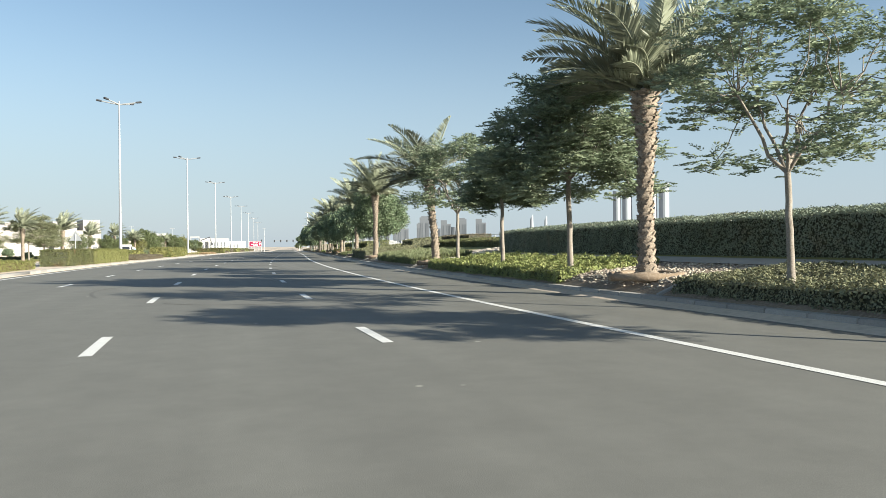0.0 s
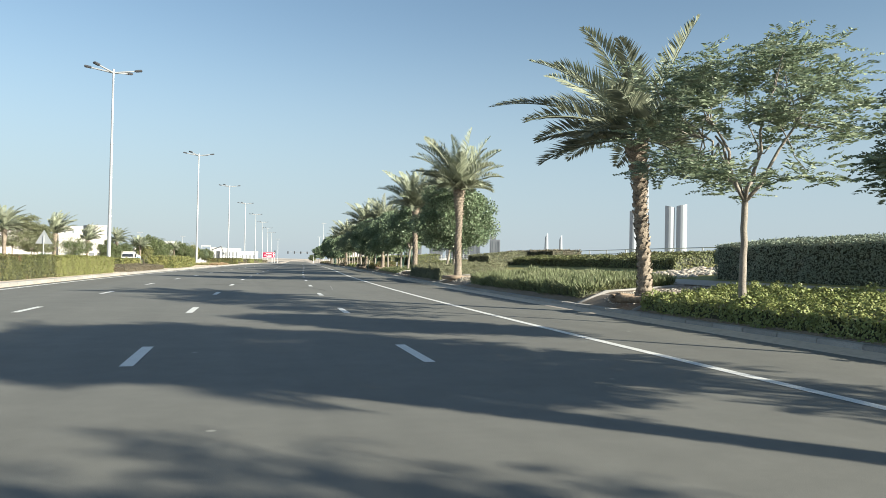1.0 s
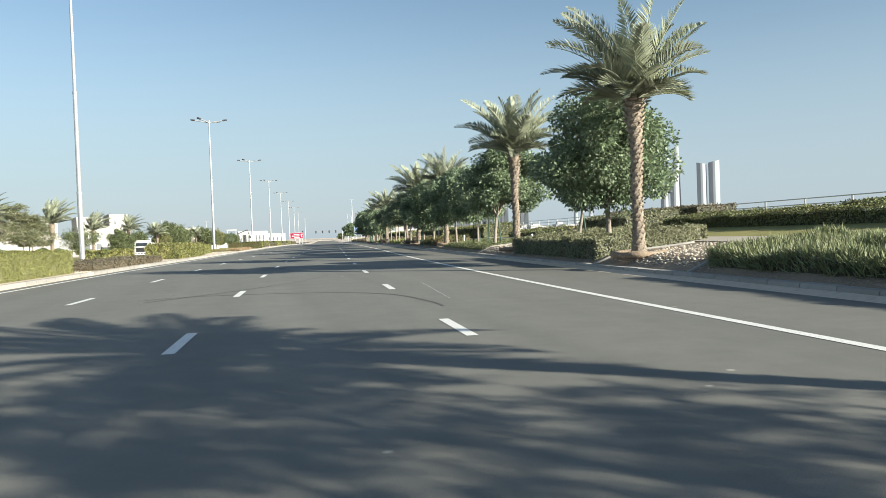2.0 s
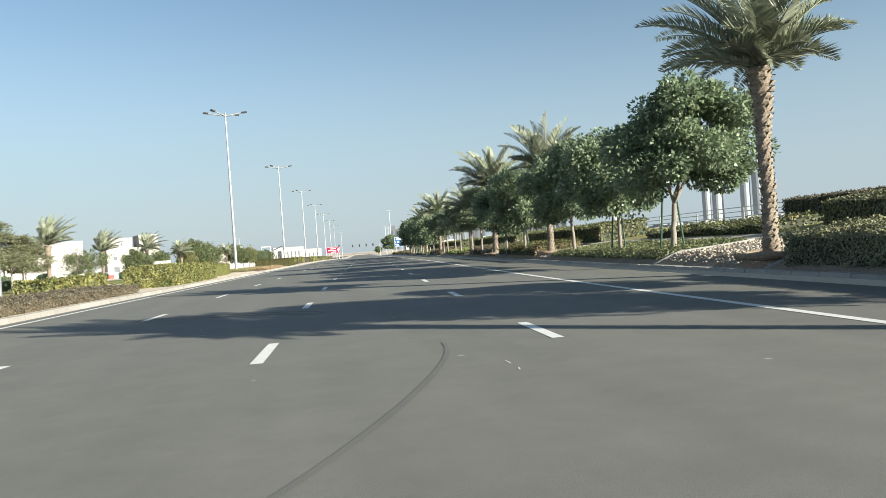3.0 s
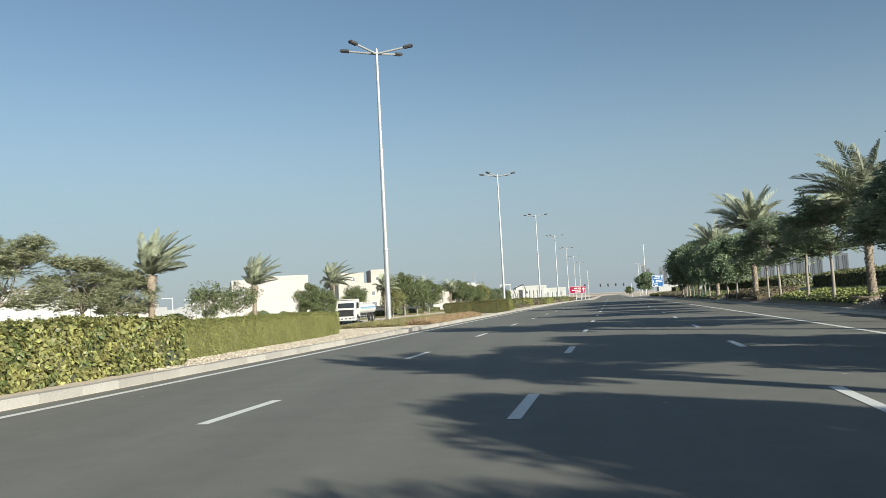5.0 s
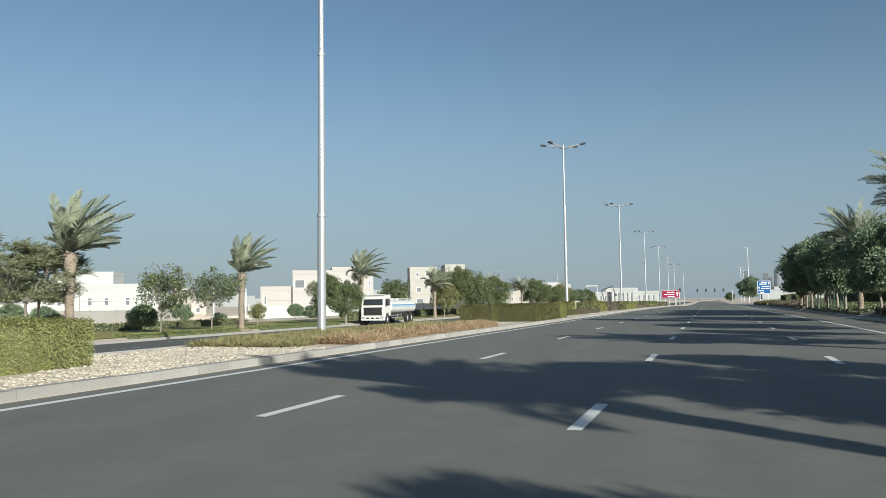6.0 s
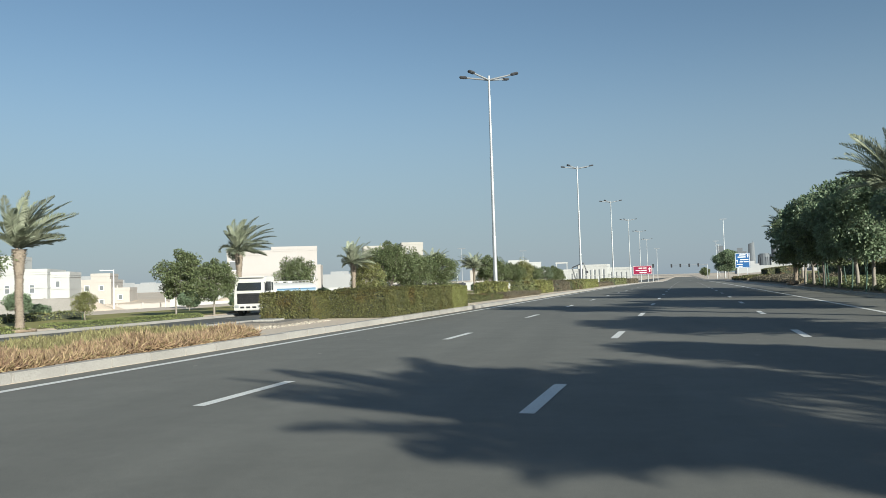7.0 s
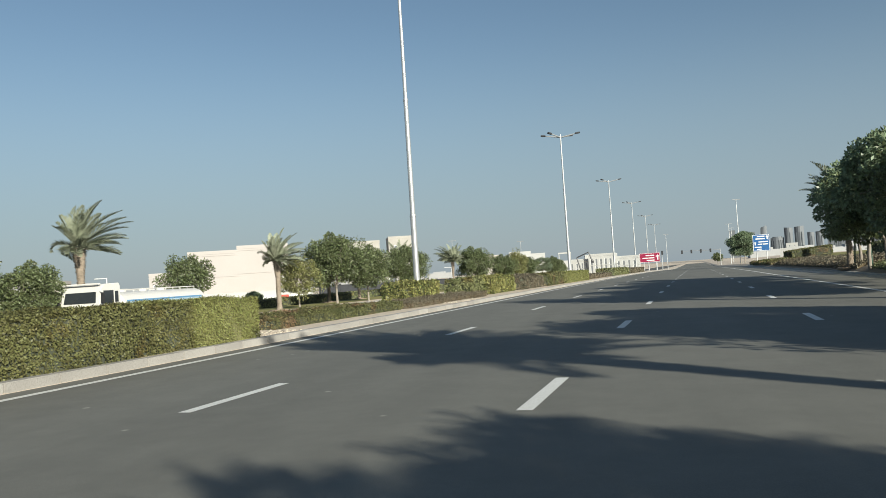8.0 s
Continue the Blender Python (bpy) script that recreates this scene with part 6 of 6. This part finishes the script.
for k in range(44):
    s = 8 + k * 4.0
    x, y = along(s, 29.0)
    g = float(ground_z(29.0, s))
    p0, x1y1 = Vector((float(x), float(y), g)), along(s + 4.0, 29.0)
    p1 = Vector((float(x1y1[0]), float(x1y1[1]), float(ground_z(29.0, s + 4.0))))
    bm = bmesh.new()
    rod(bm, inv @ (p0 - Vector((0, 0, 0.1))), inv @ (p0 + Vector((0, 0, 1.15))), 0.05, 0.05, 6)
    part("post", bm, GALV, rail_ob)
    bm = bmesh.new()
    for z in (0.45, 0.8, 1.12):
        rod(bm, inv @ (p0 + Vector((0, 0, z))), inv @ (p1 + Vector((0, 0, z))), 0.03, 0.03, 6)
    part("rail", bm, GALV, rail_ob)

# ---------------- far skyline ----------------


def tower(x, y, w, h, kind, turn, mat):
    """A far tower: 0 slab with a plant room, 1 leaning horn, 2 stepped slab, 3 pair of bowed slabs, 4 round-topped block, 5 tapering raked spire."""
    ob = empty("tower", pose(x, y, -1, 0, 0, turn), "high-rise tower on the horizon in haze-tinted colour", "tower", "skyline towers")
    bm = bmesh.new()

    def shaft(x0, x1, bow, height, rake=0.0, taper=0.0):
        # a slab with bowed long sides, built ring on ring
        n, rings = 6, []
        for u in (0, 0.3, 0.6, 0.85, 1.0):
            k = 1 - taper * u
            ring = []
            for i in range(2 * n):
                q = (i if i < n else 2 * n - 1 - i) / (n - 1)
                yy = (-1 if i < n else 1) * (w * 0.22 + bow * math.sin(math.pi * q)) * k
                xx = (x0 + x1) / 2 + (x0 + (x1 - x0) * q - (x0 + x1) / 2) * k
                ring.append(bm.verts.new((xx, yy, height * u + (rake * (q - 0.5) if u == 1.0 else 0))))
            rings.append(ring)
        for a, b in zip(rings, rings[1:]):
            for i in range(2 * n):
                bm.faces.new((a[i], a[(i + 1) % (2 * n)], b[(i + 1) % (2 * n)], b[i]))
        bm.faces.new(rings[-1])
    if kind == 0:
        shaft(-w / 2, w / 2, 0, h)
        box(bm, -w / 3, w / 3, -w / 6, w / 6, h - 1, h * 1.04)
    elif kind == 1:
        shaft(-w / 2, w / 2, w * 0.2, h, h * 0.16, 0.45)
    elif kind == 2:
        shaft(-w / 2, 0.1 * w, 0, h)
        shaft(0.1 * w, w / 2, 0, h * 0.86)
    elif kind == 3:
        shaft(-w / 2, -w * 0.06, w * 0.12, h * 0.98, -h * 0.03)
        shaft(w * 0.02, w / 2, w * 0.12, h, h * 0.03)
    elif kind == 4:
        shaft(-w / 2, w / 2, w * 0.2, h * 0.94, 0, 0.04)
        shaft(-w * 0.4, w * 0.4, w * 0.14, h, 0, 0.12)
    else:
        shaft(-w / 2, w / 2, w * 0.15, h, h * 0.06, 0.35)
        rod(bm, (w * 0.2, 0, h), (w * 0.2, 0, h * 1.08), w * 0.03, w * 0.02, 6)
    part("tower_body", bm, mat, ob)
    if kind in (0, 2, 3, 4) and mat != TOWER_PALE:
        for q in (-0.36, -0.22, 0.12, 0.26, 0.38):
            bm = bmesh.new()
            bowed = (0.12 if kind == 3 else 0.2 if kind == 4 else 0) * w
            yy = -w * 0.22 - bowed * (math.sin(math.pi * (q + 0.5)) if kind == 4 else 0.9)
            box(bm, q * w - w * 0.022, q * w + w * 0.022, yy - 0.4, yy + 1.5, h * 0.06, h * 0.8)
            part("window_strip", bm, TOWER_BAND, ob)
    return ob


TOWERS_EAST = [
        (751, 1295, 33, 104, 3), (766, 1296, 16, 147, 5), (809, 1261, 39, 114, 3), (601, 1380, 10, 57, 1), (626, 1369, 9, 54, 1)]
TOWERS_NORTH = [
        (357, 1445, 22, 41, 2), (398, 1435, 19, 57, 0), (438, 1423, 20, 51, 2), (468, 1414, 18, 53, 0), (503, 1402, 20, 53, 2),
        (293, 1749, 17, 59, 5), (275, 1752, 18, 50, 2), (316, 1745, 25, 37, 4), (346, 1739, 35, 54, 3), (239, 1758, 19, 56, 2),
        (382, 1731, 28, 42, 3), (411, 1724, 19, 45, 2), (466, 1710, 22, 53, 0), (500, 1700, 18, 48, 2), (540, 1688, 26, 44, 4)]
# eastern towers take the paler haze tint, northern ones the greyer
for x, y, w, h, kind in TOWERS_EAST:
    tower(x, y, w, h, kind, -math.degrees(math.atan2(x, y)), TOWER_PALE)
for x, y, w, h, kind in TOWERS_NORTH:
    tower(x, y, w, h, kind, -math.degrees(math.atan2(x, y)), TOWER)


def far_blocks(seed, n, az0, az1, d0, d1, h0, h1):
    """Low far buildings, each a stepped block, joined as one far band of buildings."""
    rng = np.random.default_rng(seed)
    bm = bmesh.new()
    for _ in range(n):
        a, d = radians(rng.uniform(az0, az1)), rng.uniform(d0, d1)
        w, h = rng.uniform(14, 40), rng.uniform(h0, h1)
        x, y = d * math.sin(a), d * math.cos(a)
        box(bm, x - w / 2, x + w / 2, y - 8, y + 8, -2, h)
        box(bm, x - w / 4, x + w / 5, y - 5, y + 5, h, h * rng.uniform(1.1, 1.4))
    return bm


ob = part("far_buildings", far_blocks(5, 110, 9, 55, 1100, 1700, 3, 11), HAZE_LAND)
tagged(ob, "pale low buildings and works along the horizon", "buildings", kind="stuff")
ob = part("far_buildings", far_blocks(6, 60, -60, -10, 600, 1000, 4, 9), HAZE_LAND)
tagged(ob, "pale low buildings and works along the horizon", "buildings", kind="stuff")


# ---------------- tyre marks on the road ----------------


def tyre_arc(parent, pts, width=0.10, mat=TYRE_MARK):
    """A dark rubber mark through points (s, off), as a thin band just above the asphalt."""
    p = np.array(pts, float)
    t = np.linspace(0, 1, len(p))
    k = np.linspace(0, 1, 60)
    co = np.polyfit(t, p, 3 if len(p) < 9 else 6)
    q = sum(c[None] * k[:, None] ** (len(co) - 1 - i) for i, c in enumerate(co))
    d = unit(np.gradient(q, axis=0))
    n = np.stack([-d[:, 1], d[:, 0]], -1) * (width / 2 * np.sin(np.pi * np.clip(k, 0.02, 0.98)) ** 0.15)[:, None]
    a, b = q + n, q - n
    xa, ya = along(a[:, 0], a[:, 1])
    xb, yb = along(b[:, 0], b[:, 1])
    v = np.concatenate([np.stack([xa, ya, np.full(60, 0.004)], -1), np.stack([xb, yb, np.full(60, 0.004)], -1)])
    i = np.arange(59)
    link("tyre_mark", raw("tyre_mark", v, np.stack([i, i + 60, i + 61, i + 1], -1)), mat, parent)


skid = tagged(new("tyre_marks"), "curved dark rubber tyre marks on the asphalt", "marking", kind="structure")
tyre_arc(skid, [(42.3, -1.94), (42.88, -1.56), (43.57, -1.13), (44.26, -0.58), (45.38, 0.02), (46.5, 0.65)])
tyre_arc(skid, [(46.3, 0.55), (47.3, 1.0), (48.67, 1.56), (50.85, 2.12), (52.26, 2.26)], 0.07, MARK_FAINT)
tyre_arc(skid, [(42.87, -2.16), (43.57, -1.13), (43.39, 0.25), (43.04, 1.63), (42.18, 2.85), (41.06, 3.50), (39.98, 3.82), (39.0, 3.96), (37.9, 4.02)], 0.08)
tyre_arc(skid, [(60.88, -3.8), (60.94, -3.51), (61.05, -2.59), (60.56, -1.15), (59.74, -0.09), (59.05, 0.47)])
tyre_arc(skid, [(60.19, -3.42), (60.29, -2.58), (59.98, -1.29), (59.66, -0.64), (59.01, 0.01), (58.54, 0.41)])
tyre_arc(skid, [(9.32, -1.46), (11.35, -1.91), (13.14, -2.0), (14.75, -1.59)], 0.10, MARK_FAINT)
tyre_arc(skid, [(6.76, 0.33), (5.92, 1.21), (5.63, 2.18), (5.7, 3.08)], 0.10, MARK_FAINT)


def scratch(parent, pts, width=0.012):
    """A pale scrape in the asphalt, in short broken lengths between two points (s, off)."""
    rng = np.random.default_rng(int(pts[0][0] * 10))
    (s0, o0), (s1, o1) = pts
    n = max(2, int(abs(s1 - s0) / 0.45))
    for k in range(n):
        a, c = (k + 0.1 * rng.random()) / n, (k + rng.uniform(0.35, 0.95)) / n
        s, o = s0 + (s1 - s0) * np.array([a, c]), o0 + (o1 - o0) * np.array([a, c]) + rng.normal(0, 0.012, 2)
        x0, y0 = along(s, o - width / 2)
        x1, y1 = along(s, o + width / 2)
        v = [(x0[0], y0[0], 0.004), (x1[0], y1[0], 0.004), (x1[1], y1[1], 0.004), (x0[1], y0[1], 0.004)]
        link("scrape", raw("scrape", v, np.array([[0, 1, 2, 3]])), PAINT, parent)


scrapes = tagged(new("road_scrapes"), "pale broken scrape lines in the asphalt", "marking", kind="structure")
for a, c in (((45.0, 4.65), (39.3, 4.44)), ((50.36, 2.71), (49.48, 2.73)), ((70.24, 3.09), (69.56, 3.15)), ((68.3, 0.1), (67.1, 0.14))):
    scratch(scrapes, (a, c))

# ---------------- kerbs, piece by piece ----------------


def kerb(name, label, off, side, s0, s1, far):
    """Kerb stones of one metre; side +1: verge to the right. Past s1 the kerb goes on as one joined run."""
    root = tagged(new(name), label, "kerb", kind="structure")
    bm = bmesh.new()
    x0, x1 = (0.0, 0.26) if side > 0 else (-0.26, 0.0)
    box(bm, x0, x1, -0.492, 0.492, -0.15, 0.155, 0.018)
    me = bpy.data.meshes.new("kerb_stone")
    bm.to_mesh(me)
    bm.free()
    me.materials.append(CONCRETE)
    rng = np.random.default_rng(70 + side)
    n = int(s1 - s0)
    for k in range(n):
        s = s0 + k + 0.5
        o = float(off(s))
        x, y = along(s, o)
        slope = math.degrees(math.atan(float(off(s + 0.5) - off(s - 0.5))))
        link("kerb_stone", me, None, root, "", pose(x, y, float(grade(s)) + rng.normal(0, 0.004), 0, 0, math.degrees(heading(s)) - slope + rng.normal(0, 0.25)))
    for a, b in ((-90, s0), (s1, far)):
        st = strip("kerb_run", a, b, lambda s: off(s) + (0 if side > 0 else -0.26), lambda s: off(s) + (0.26 if side > 0 else 0), lambda o, s: grade(s, o) + 0.155, 3.0, 2)
        q = link("kerb_run", st, CONCRETE, root)
        sol = q.modifiers.new("depth", 'SOLIDIFY')
        sol.thickness, sol.offset = 0.3, -1
        q["kind"] = "stuff"


kerb("kerb_right", "grey concrete kerb along the planted roadside", kerb_r, 1, -6, 200, 600)
kerb("kerb_left", "pale concrete kerb along the median", kerb_l, -1, 30, 250, 600)
for nm, off in (("kerb_far", -32.75), ("kerb_far_near", -12.85)):
    q = link(nm, strip(nm, 0, 600, off - 0.13, off + 0.13, lambda o, s: ground_z(np.full_like(o, off), s) + 0.17, 3.0, 2), CONCRETE)
    sol = q.modifiers.new("depth", 'SOLIDIFY')
    sol.thickness, sol.offset = 0.3, -1
    tagged(q, "pale concrete kerb of the far carriageway", "kerb", kind="structure")
